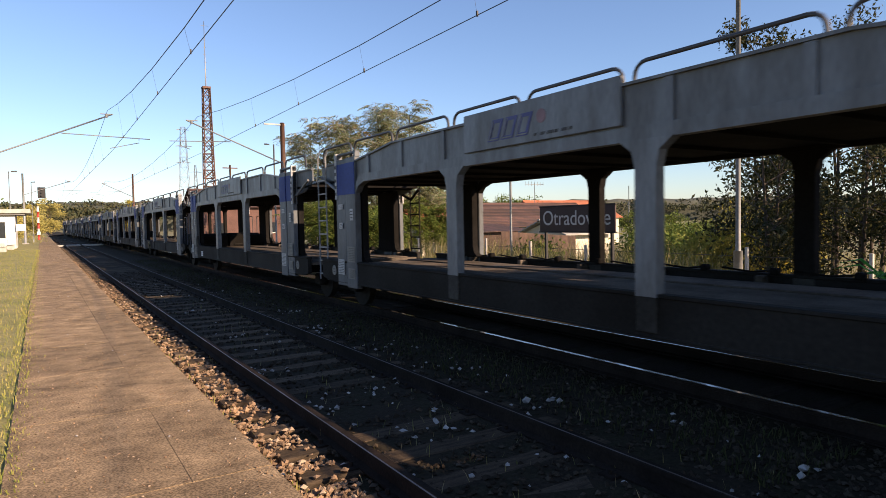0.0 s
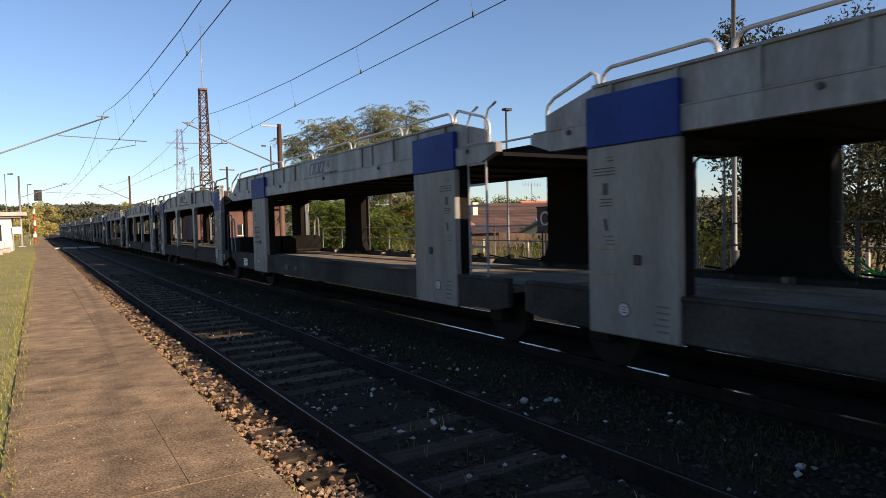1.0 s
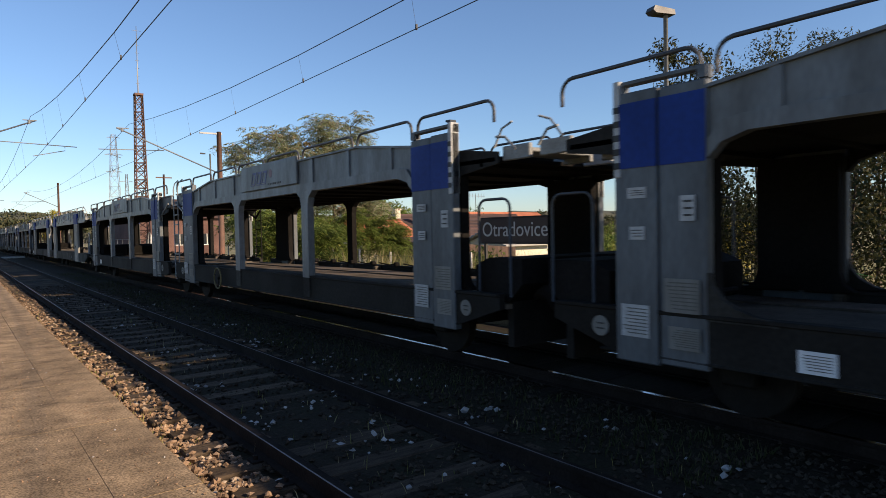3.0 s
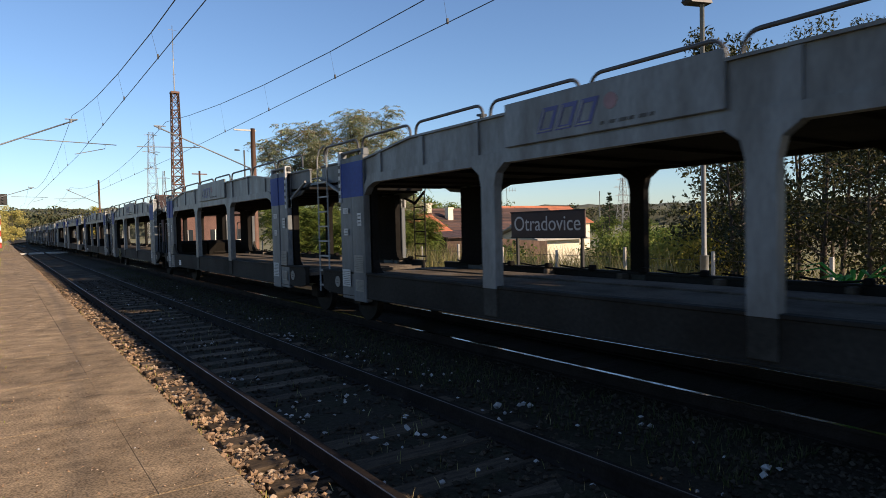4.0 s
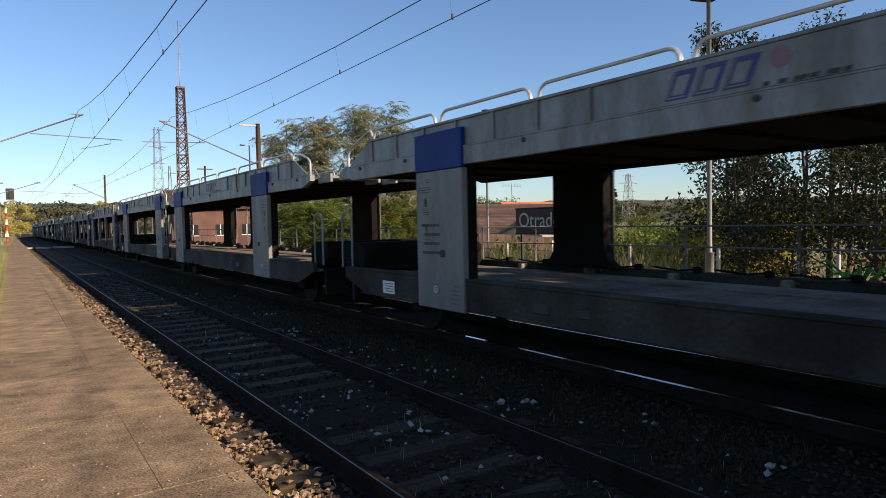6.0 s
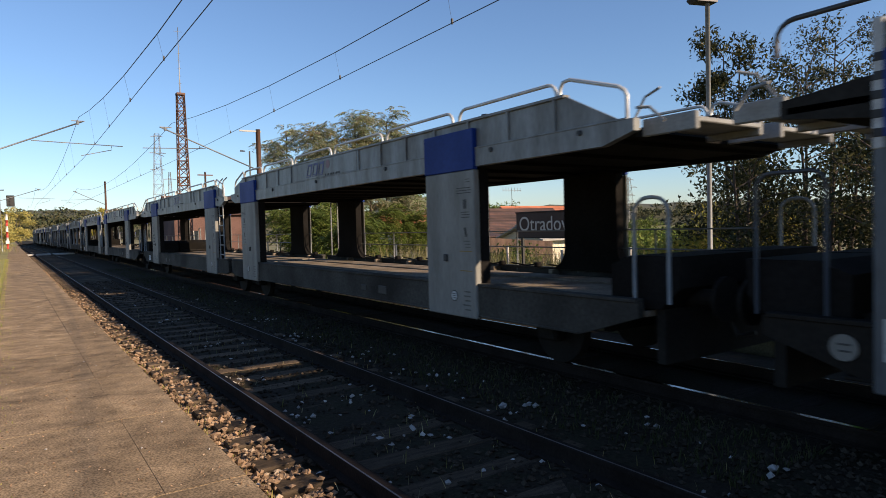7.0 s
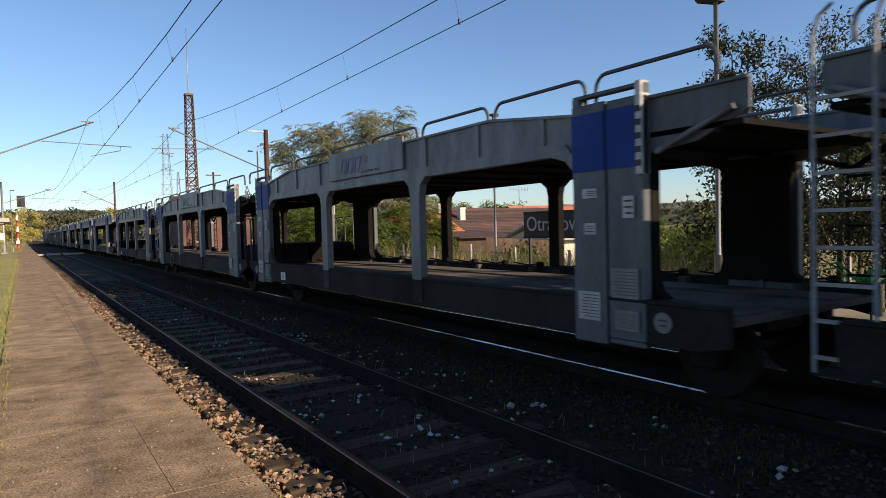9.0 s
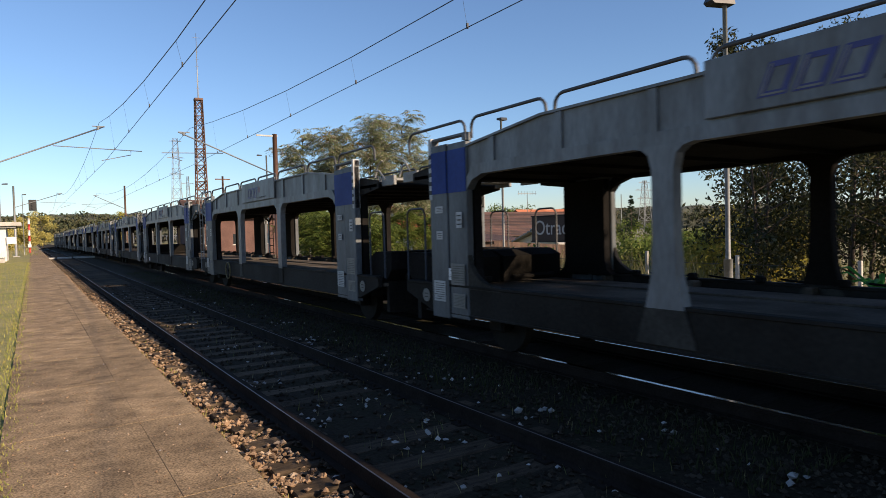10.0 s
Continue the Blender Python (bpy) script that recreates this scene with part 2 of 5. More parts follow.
    vivid=island_mat("vivid_green_leaf", [(0.035, 0.19, 0.025), (0.06, 0.27, 0.04)], 0.5, 0.35),
)


# ---- builders ----
def link(name, bm, material, parent=None, label=""):
    me = bpy.data.meshes.new(name)
    bm.to_mesh(me)
    bm.free()
    for m in material if isinstance(material, (list, tuple)) else [material]:
        me.materials.append(m)
    ob = new(name, me)
    if parent:
        ob.parent = parent
    if label:
        ob["label"] = label
    return ob


def part(name, bm, material, parent, label=""):
    ob = link(name, bm, material, parent, label)
    return tagged(ob, kind="stuff") if name in ("print", "lettering") else ob


def thing(name, m, label, category, group="", kind=""):
    ob = new(name)
    ob.empty_display_size = 0.3
    ob.matrix_basis = m
    return tagged(ob, label, category, group, kind)


def raw(name, verts, faces, material, parent=None, label="", smooth=False):
    me = bpy.data.meshes.new(name)
    me.from_pydata(verts, [], faces)
    me.materials.append(material)
    if smooth:
        me.polygons.foreach_set("use_smooth", [True] * len(me.polygons))
    ob = new(name, me)
    if parent:
        ob.parent = parent
    if label:
        ob["label"] = label
    return ob


def bx(bm, x0, x1, y0, y1, z0, z1, bevel=0.0, mi=0):
    x0, x1, y0, y1, z0, z1 = min(x0, x1), max(x0, x1), min(y0, y1), max(y0, y1), min(z0, z1), max(z0, z1)
    r = bmesh.ops.create_cube(bm, size=1, matrix=Matrix.Translation(((x0 + x1) / 2, (y0 + y1) / 2, (z0 + z1) / 2)) @ Matrix.Diagonal((x1 - x0, y1 - y0, z1 - z0, 1)))
    fs = {f for v in r["verts"] for f in v.link_faces}
    for f in fs:
        f.material_index = mi
    if bevel:
        es = list({e for v in r["verts"] for e in v.link_edges})
        bmesh.ops.bevel(bm, geom=es, offset=bevel, segments=1, affect="EDGES")
    return bm


def box(x0, x1, y0, y1, z0, z1, bevel=0.0):
    return bx(bmesh.new(), x0, x1, y0, y1, z0, z1, bevel)


def prism(bm, outline, x0, x1):
    """An outline of (y, z) points, extruded from x0 to x1."""
    a = [bm.verts.new((x0, y, z)) for y, z in outline]
    b = [bm.verts.new((x1, y, z)) for y, z in outline]
    n = len(outline)
    fs = [bm.faces.new(a), bm.faces.new(list(reversed(b)))]
    for i in range(n):
        fs.append(bm.faces.new((a[i], b[i], b[(i + 1) % n], a[(i + 1) % n])))
    bmesh.ops.recalc_face_normals(bm, faces=fs)
    return bm


def tube(bm, pts, r, n=6, taper=None):
    pts = [Vector(p) for p in pts]
    rings = []
    up = Vector((0.31, 0.17, 0.93))
    for i, p in enumerate(pts):
        d = (pts[min(i + 1, len(pts) - 1)] - pts[max(i - 1, 0)]).normalized()
        a = d.cross(up)
        if a.length < 0.05:
            a = d.cross(Vector((1, 0, 0)))
        a.normalize()
        b = d.cross(a)
        k = r if taper is None else r + (taper - r) * i / (len(pts) - 1)
        rings.append([bm.verts.new(p + (a * math.cos(q) + b * math.sin(q)) * k) for q in (2 * math.pi * j / n for j in range(n))])
    for i in range(len(rings) - 1):
        for j in range(n):
            f = bm.faces.new((rings[i][j], rings[i][(j + 1) % n], rings[i + 1][(j + 1) % n], rings[i + 1][j]))
            f.smooth = True
    bm.faces.new(rings[0])
    bm.faces.new(list(reversed(rings[-1])))
    return bm


def bent(p, q, h, r=0.12, steps=4):
    """Points of a loop that rises h at p, runs to q and comes down, with rounded corners."""
    p, q = Vector(p), Vector(q)
    d = (q - p).normalized()
    up = Vector((0, 0, h))
    out = [p]
    for k in range(steps + 1):
        a = math.pi / 2 * k / steps
        out.append(p + up + d * r * (1 - math.cos(a)) - Vector((0, 0, r * (1 - math.sin(a)))))
    for k in range(steps + 1):
        a = math.pi / 2 * k / steps
        out.append(q + up - d * r * (1 - math.sin(a)) - Vector((0, 0, r * (1 - math.cos(a)))))
    return out + [q]


def cyl(bm, centre, axis, r, length, n=20, r2=None):
    rot = Vector((0, 0, 1)).rotation_difference(Vector(axis)).to_matrix().to_4x4()
    bmesh.ops.create_cone(bm, cap_ends=True, segments=n, radius1=r, radius2=r if r2 is None else r2, depth=length, matrix=Matrix.Translation(centre) @ rot)
    return bm


# ---- the line: two tracks, straight and then bending to the right ----
NEAR_C, FAR_C, BEND, RADIUS = 2.795, 6.46, 150.0, 500.0


def _centre_line():
    pts, x, y, h = [], FAR_C, 40.0, 0.0  # heading to the right is positive
    for i in range(900):
        pts.append((x, y, h))
        s = 40 + i * 0.5
        h += 0.5 * (-1 / 6700 if s < BEND else 1 / RADIUS)
        x, y = x + 0.5 * math.sin(h), y + 0.5 * math.cos(h)
    return pts


LINE = _centre_line()


def on_line(c, s):
    """Place and heading at s metres along the track whose straight part lies at x = c."""
    if s <= 40:
        return c, s, 0.0
    f = min((s - 40) / 0.5, len(LINE) - 2.0)
    k = int(f)
    u = f - k
    x, y, h = [p + (q - p) * u for p, q in zip(LINE[k], LINE[k + 1])]
    d = c - FAR_C
    return x + d * math.cos(h), y - d * math.sin(h), -math.degrees(h)


def sweep(bm, c, profile, stations, mi=None):
    """A closed profile of (x, z) swept along a track."""
    rings = []
    for s in stations:
        x, y, h = on_line(c, s)
        ca, sa = math.cos(radians(h)), math.sin(radians(h))
        rings.append([bm.verts.new((x + px * ca, y + px * sa, pz)) for px, pz in profile])
    n = len(profile)
    for i in range(len(rings) - 1):
        for j in range(n):
            f = bm.faces.new((rings[i][j], rings[i][(j + 1) % n], rings[i + 1][(j + 1) % n], rings[i + 1][j]))
            if mi:
                f.material_index = mi[j]
    bmesh.ops.recalc_face_normals(bm, faces=bm.faces[:])
    return bm


def weather(m, broad, lo, hi, crack):
    """Broad stains and thin branching cracks over a base colour."""
    nt = m.node_tree
    N, L = nt.nodes, nt.links
    b = N["Principled BSDF"]
    src = b.inputs["Base Color"].links[0].from_socket
    geo = N.new("ShaderNodeNewGeometry")
    n = N.new("ShaderNodeTexNoise")
    n.inputs["Scale"].default_value, n.inputs["Detail"].default_value = broad, 7
    n.inputs["Roughness"].default_value = 0.68
    L.new(geo.outputs["Position"], n.inputs["Vector"])
    r = N.new("ShaderNodeMapRange")
    r.inputs[1].default_value, r.inputs[2].default_value = 0.34, 0.66
    r.inputs[3].default_value, r.inputs[4].default_value = lo, hi
    L.new(n.outputs["Fac"], r.inputs[0])
    wob = N.new("ShaderNodeTexNoise")
    wob.inputs["Scale"].default_value, wob.inputs["Detail"].default_value = 3.0, 4
    L.new(geo.outputs["Position"], wob.inputs["Vector"])
    add = N.new("ShaderNodeVectorMath")
    add.operation = "MULTIPLY_ADD"
    L.new(wob.outputs["Color"], add.inputs[0])
    add.inputs[1].default_value = (0.35, 0.35, 0.0)
    L.new(geo.outputs["Position"], add.inputs[2])
    v = N.new("ShaderNodeTexVoronoi")
    v.feature = "DISTANCE_TO_EDGE"
    v.inputs["Scale"].default_value = crack
    L.new(add.outputs[0], v.inputs["Vector"])
    c = N.new("ShaderNodeMapRange")
    c.inputs[1].default_value, c.inputs[2].default_value = 0.0, 0.012
    c.inputs[3].default_value, c.inputs[4].default_value = 0.74, 1.0
    L.new(v.outputs["Distance"], c.inputs[0])
    mul = N.new("ShaderNodeMath")
    mul.operation = "MULTIPLY"
    L.new(r.outputs[0], mul.inputs[0])
    L.new(c.outputs[0], mul.inputs[1])
    mix = N.new("ShaderNodeMix")
    mix.data_type, mix.blend_type = "RGBA", "MULTIPLY"
    mix.inputs["Factor"].default_value = 1.0
    L.new(src, mix.inputs["A"])
    L.new(mul.outputs[0], mix.inputs["B"])
    L.new(mix.outputs["Result"], b.inputs["Base Color"])


weather(M["asphalt"], 1.9, 0.60, 1.12, 0.38)


# ---- ground ----
def ground_z(x, y):
    if y > 150:
        k = min(1, (y - 150) / 30)
    else:
        k = 0
    if x < -0.3:
        z = 0.07 - 0.25 * k
    elif x < 1.25:
        z = -0.28
    elif x < 8.6:
        z = -0.166 if x > 1.9 else -0.208
    elif x < 12.5:
        z = -0.25
    else:
        z = -0.25 - 1.9 * min(1, (x - 12.5) / 16)
    return z


def build_ground():
    xs = [-600, -200, -80, -40, -20, -10, -6, -4, -2.5, -1.2, -0.302, -0.298, 0.5, 1.26, 1.45, 1.75, 2.3, 3.2, 4.0, 4.6, 5.3, 6.5, 7.6, 8.55, 8.65, 10, 12.5, 14, 16, 19, 22, 26, 30, 40, 60, 100, 200, 400, 900]
    ys = [-300, -120, -60, -30, -15, -8] + [i * 1.5 for i in range(-3, 40)] + [62, 66, 72, 80, 90, 100, 115, 130, 150, 165, 180, 200, 230, 270, 330, 420, 600, 1200]
    verts, faces, mats = [], [], []
    for y in ys:
        for x in xs:
            w = 0.02 * noise.noise((x * 0.9, y * 0.9, 0)) if -5 < x < 14 else 0.12 * noise.noise((x * 0.15, y * 0.15, 3))
            verts.append((x, y, ground_z(x, y) + w))
    n = len(xs)
    for j in range(len(ys) - 1):
        for i in range(n - 1):
            faces.append((j * n + i, j * n + i + 1, (j + 1) * n + i + 1, (j + 1) * n + i))
            cx = (xs[i] + xs[i + 1]) / 2
            # lit brown strip by the platform, shadow-dark bed beyond it
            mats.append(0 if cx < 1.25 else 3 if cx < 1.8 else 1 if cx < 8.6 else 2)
    ob = raw("ground", verts, faces, M["soil"])
    ob.data.materials.append(M["ballast"])
    ob.data.materials.append(M["field"])
    ob.data.materials.append(M["dirt"])
    ob.data.polygons.foreach_set("material_index", mats)
    tagged(ob, "grassy ground with a brown ballast bed under the tracks", "ground", kind="structure")


build_ground()


def stone_cloud(name, count, area, size, material, label, z=None, seed=1, sink=0.0):
    rng = np.random.default_rng(seed)
    base = np.array([(0, 0, 1), (0.9, 0, 0.3), (0.2, 0.9, 0.25), (-0.8, 0.4, 0.2), (-0.4, -0.8, 0.3), (0.5, -0.6, -0.4), (-0.2, 0.3, -0.8)])
    tri = [(0, 1, 2), (0, 2, 3), (0, 3, 4), (0, 4, 1), (1, 5, 2), (4, 5, 1), (2, 6, 3), (3, 6, 4), (4, 6, 5), (5, 6, 2)]
    verts, faces = [], []
    for i in range(count):
        x = rng.uniform(area[0], area[1])
        y = area[2] + (area[3] - area[2]) * rng.random() ** 1.7
        s = size * rng.uniform(0.55, 1.35)
        a = rng.uniform(0, 6.28)
        v = base * (1 + rng.uniform(-0.3, 0.3, base.shape)) * (s * np.array([1, rng.uniform(0.6, 1), rng.uniform(0.45, 0.9)]))
        c, d = math.cos(a), math.sin(a)
        zz = (ground_z(x, y) if z is None else z) + s * rng.uniform(0.0, 0.45)
        if sink and 1.5 < x < 4.1 and abs((y + 6.31) % 0.62 - 0.31) < 0.13:
            zz -= sink
        k = len(verts)
        verts += [(x + p[0] * c - p[1] * d, y + p[0] * d + p[1] * c, zz + p[2]) for p in v]
        faces += [(k + q[0], k + q[1], k + q[2]) for q in tri]
    ob = raw(name, verts, faces, material)
    return tagged(ob, label, "gravel", kind="stuff")


stone_cloud("ballast_gravel", 10500, (1.25, 1.9, 2.5, 45), 0.03, M["stones"], "sunlit brown ballast stones along the platform edge", seed=2, sink=0.03)
stone_cloud("ballast_gravel", 12000, (1.9, 5.6, 1.5, 30), 0.03, M["shadestones"], "ballast stones between the rails, coloured dark for the train's shadow", seed=3, sink=0.022)
stone_cloud("ballast_gravel", 450, (1.27, 1.85, 2.5, 16), 0.037, M["stones"], "coarse brown ballast stones heaped along the platform edge", seed=15)
stone_cloud("ballast_gravel", 650, (1.40, 1.85, 2.5, 26), 0.032, M["stones"], "brown stones lying on the sleeper ends", z=-0.15, seed=16)
stone_cloud("pale_gravel", 110, (1.9, 5.2, 2.5, 26), 0.03, M["palestone"], "few scattered pale stones lying on the ballast", seed=6)
for k, (px, py, n, sz) in enumerate(((2.55, 6.2, 12, 0.035), (2.95, 5.0, 12, 0.035), (3.25, 6.6, 10, 0.03), (2.4, 8.2, 9, 0.03), (4.4, 8.6, 12, 0.03), (4.25, 5.2, 9, 0.042), (4.2, 10.8, 14, 0.03), (4.5, 7.0, 9, 0.03), (2.7, 11.2, 8, 0.03), (1.5, 5.0, 7, 0.036), (1.52, 8.2, 6, 0.04), (1.55, 6.4, 5, 0.03), (4.5, 13.5, 14, 0.03), (2.8, 15.0, 9, 0.03))):
    stone_cloud("pale_gravel", n, (px - 0.3, px + 0.3, py - 0.3, py + 0.55), sz, M["palestone"], "cluster of pale stones spilled on the ballast", seed=30 + k)
stone_cloud("pale_stone", 1, (4.62, 4.64, 2.5, 2.56), 0.068, M["palestone"], "single large pale stone between the two tracks", z=-0.14, seed=50)
stone_cloud("pale_stone", 1, (4.29, 4.31, 4.13, 4.19), 0.042, M["palestone"], "pale stone between the two tracks", z=-0.14, seed=51)
stone_cloud("pale_gravel", 26, (-0.2, 1.2, 3.5, 24), 0.012, M["palestone"], "small pale chips lying on the platform", z=0.102, seed=9)
stone_cloud("grit", 1800, (-0.28, 1.22, 3.2, 20), 0.0085, M["stones"], "fine brown grit strewn on the platform", z=0.1, seed=12)


def blades(name, count, area, height, width, material, label, category="grass", seed=4, zfun=ground_z, power=1.5, patchy=0.0):
    rng = np.random.default_rng(seed)
    verts, faces = [], []
    made = 0
    while made < count:
        x = rng.uniform(area[0], area[1])
        y = area[2] + (area[3] - area[2]) * rng.random() ** power
        if patchy and noise.noise((x * 0.5, y * 0.5, seed)) < patchy * rng.uniform(-1, 1):
            if rng.random() < 0.7:
                continue
        made += 1
        h = height * rng.uniform(0.35, 1.2)
        a = rng.uniform(0, 6.28)
        w = width * rng.uniform(0.6, 1.3)
        lean = rng.normal(0, 0.3 * h, 2)
        z = zfun(x, y) - 0.01
        k = len(verts)
        c, d = math.cos(a) * w, math.sin(a) * w
        verts += [(x - c, y - d, z), (x + c, y + d, z), (x + c * 0.7 + lean[0] * 0.5, y + d * 0.7 + lean[1] * 0.5, z + h * 0.6), (x - c * 0.7 + lean[0] * 0.5, y - d * 0.7 + lean[1] * 0.5, z + h * 0.6), (x + lean[0], y + lean[1], z + h)]
        faces += [(k, k + 1, k + 2, k + 3), (k + 3, k + 2, k + 4)]
    return tagged(raw(name, verts, faces, material), label, category, kind="stuff")


blades("grass", 15000, (-3.2, -0.24, 4.5, 62), 0.08, 0.005, M["grass"], "short mown yellowish green grass beside the platform", seed=4)
blades("grass", 260, (1.27, 1.5, 2.5, 14), 0.11, 0.005, M["grass"], "sparse grass tufts growing in the ballast", seed=5, patchy=0.9)
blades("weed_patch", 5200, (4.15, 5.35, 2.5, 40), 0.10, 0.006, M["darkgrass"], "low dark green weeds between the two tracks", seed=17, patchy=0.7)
blades("dry_grass", 420, (1.9, 4.6, 2.5, 20), 0.10, 0.004, M["weed"], "few dry grass stalks between the rails", seed=7, patchy=0.9)

blades("grass_fringe", 3600, (-0.42, -0.2, 3.0, 60), 0.05, 0.005, M["grass"], "short grass creeping over the platform's edge", seed=18, zfun=lambda x, y: 0.098, power=1.3, patchy=0.5)
blades("grass_fringe", 1300, (-0.3, -0.05, 3.0, 60), 0.03, 0.004, M["grass"], "thin grass growing on the platform's edge", seed=19, zfun=lambda x, y: 0.1, power=1.3, patchy=0.9)

# ---- near platform of slabs ----
platform = thing("platform", pose(0, 0, 0), "low worn brown concrete platform with cracked slabs", "platform", kind="structure")
part("platform_bed", box(-0.29, 1.235, -12, 150, -0.3, 0.0925), M["kerb"], platform)


def slab_mesh(x0, x1, length, name, material):
    bm = bx(bmesh.new(), x0, x1, 0, length, 0, 0.045, 0.0015)
    me = bpy.data.meshes.new(name)
    bm.to_mesh(me)
    bm.free()
    me.materials.append(material)
    return me


def lay_platform():
    rng = random.Random(5)
    wide = slab_mesh(-0.3, 0.735, 1.987, "slab", M["asphalt"])
    narrow = slab_mesh(0.7375, 1.25, 1.987, "slab", M["asphalt"])
    for i in range(-5, 74):
        for me, nm in ((wide, "slab"), (narrow, "slab")):
            ob = new(nm, me)
            ob.parent = platform
            ob.location = (rng.uniform(-0.002, 0.002), i * 2.0 + 0.3, 0.053 + rng.uniform(-0.0015, 0.0015))
            ob.rotation_euler = (rng.uniform(-0.0006, 0.0006), rng.uniform(-0.001, 0.001), rng.uniform(-0.001, 0.001))


# ---- rails and sleepers ----
STATIONS = [-60, -20] + list(range(-10, 40, 16)) + list(range(40, 480, 10))
RAIL = [(-0.07, -0.16), (-0.07, -0.145), (-0.012, -0.13), (-0.012, -0.045), (-0.035, -0.035), (-0.035, -0.006), (-0.028, 0), (-0.011, 0), (0.028, 0), (0.035, -0.006), (0.035, -0.035), (0.012, -0.045), (0.012, -0.13), (0.07, -0.145), (0.07, -0.16)]
# second material on a strip of the head only, drawing its thin highlight
RAIL_MI = [0] * 5 + [1, 0, 0, 0] + [0] * 6
STRIP_MI = [0] * 5 + [0, 1, 0, 0] + [0] * 6
HEAD_MI = [0] * 5 + [0, 1, 1, 0] + [0] * 6
tracks = {}
for nm, c, lab in (("railway_track_near", NEAR_C, "straight railway track with wooden sleepers and worn rails"), ("railway_track_far", FAR_C, "railway track beneath the passing train")):
    tr = thing(nm, pose(0, 0, 0), lab, "railway track", kind="structure")
    tracks[nm] = tr
    for side in (-0.7535, 0.7535):
        bm = sweep(bmesh.new(), c, [(side + x, z) for x, z in RAIL], STATIONS, (RAIL_MI if side < 0 else STRIP_MI) if c == NEAR_C else HEAD_MI if side < 0 else STRIP_MI)
        part("rail", bm, [M["railrust"], M["raildull"] if c == NEAR_C else M["railtop"]], tr)


def lay_sleepers():
    rng = random.Random(8)
    bm = bx(bmesh.new(), -1.25, 1.25, -0.125, 0.125, -0.12, 0.0, 0.012)
    me = bpy.data.meshes.new("sleeper")
    bm.to_mesh(me)
    bm.free()
    me.materials.append(M["sleeper"])
    # darker copy for the far track, its shade put into the colour
    shade_copy = me.copy()
    shade_copy.materials[0] = M["shadesleeper"]
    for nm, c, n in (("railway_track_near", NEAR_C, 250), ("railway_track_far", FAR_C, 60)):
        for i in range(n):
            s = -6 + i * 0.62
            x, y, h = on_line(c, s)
            ob = new("sleeper", me if c == NEAR_C else shade_copy)
            ob.parent = tracks[nm]
            ob.location = (x + rng.uniform(-0.04, 0.04), y + rng.uniform(-0.02, 0.02), -0.158 + rng.uniform(-0.008, 0.004))
            ob.rotation_euler = (0, 0, radians(h + rng.uniform(-1.2, 1.2)))


# plates and bolts that hold the near rails
def rail_chairs():
    rng = random.Random(3)
    bm = box(-0.16, 0.16, -0.07, 0.07, 0, 0.02)
    for sx in (-0.11, 0.11):
        cyl(bm, (sx, 0.0, 0.035), (0, 0, 1), 0.018, 0.04, 6)
    me = bpy.data.meshes.new("rail_plate")
    bm.to_mesh(me)
    bm.free()
    me.materials.append(M["railrust"])
    for i in range(52):
        for side in (-0.7535, 0.7535):
            ob = new("rail_plate", me)
            ob.parent = tracks["railway_track_near"]
            ob.location = (NEAR_C + side, -6 + i * 0.62, -0.163)


blades("weeds", 420, (1.27, 1.75, 4.0, 34), 0.075, 0.006, M["grass"], "small green tufts between the edge stones", seed=71, patchy=0.35)
crossing = thing("foot_crossing", pose(0, 0, 0), "pale plank foot crossing laid between the rails", "crossing", kind="structure")
for x0, x1 in ((1.0, 1.95), (2.14, 3.45), (3.64, 5.6)):
    part("plank", box(x0, x1, 78, 80.2, -0.16, -0.02, 0.01), M["concrete"], crossing)
far_platform = link("platform_far", box(8.62, 12.3, -40, 120, -0.3, 0.08, 0.02), M["farplat"])
tagged(far_platform, "low pale gravel platform behind the train", "platform", kind="structure")


# ---- the train: twin-unit car carriers of two kinds ----
HALF = 1.46


def wheelset(parent, y):
    w = new("wheelset")
    w.parent = parent
    w.location = (0, y, 0)
    for sx in (-0.75, 0.75):
        bm = cyl(bmesh.new(), (sx, 0, 0.42), (1, 0, 0), 0.42, 0.13, 28)
        cyl(bm, (sx * 1.11, 0, 0.42), (1, 0, 0), 0.13, 0.10, 14)
        part("wheel", bm, M["wheel"], w)
        bm = bx(bmesh.new(), sx * 1.25 - 0.1, sx * 1.25 + 0.1, -0.16, 0.16, 0.30, 0.56, 0.03)
        bx(bm, sx * 1.25 - 0.05, sx * 1.25 + 0.05, -0.6, 0.6, 0.58, 0.64, 0.01)
        part("axle_box", bm, M["dark"], w)
    part("axle", cyl(bmesh.new(), (0, 0, 0.42), (1, 0, 0), 0.08, 1.5, 12), M["wheel"], w)


def bars(bm, x, y0, z0, w, h, rows, seed, sx, fill=0.8):
    """Lines of plain bars for writing that cannot be read."""
    rng = random.Random(seed)
    for i in range(rows):
        z = z0 + h - (i + 0.5) * h / rows
        y = y0
        while y < y0 + w * fill:
            k = rng.uniform(0.06, 0.3) * w
            bx(bm, x, x + 0.003 * sx, y, min(y + k, y0 + w), z - h / rows * 0.15, z + h / rows * 0.15)
            y += k + 0.03 * w
    return bm


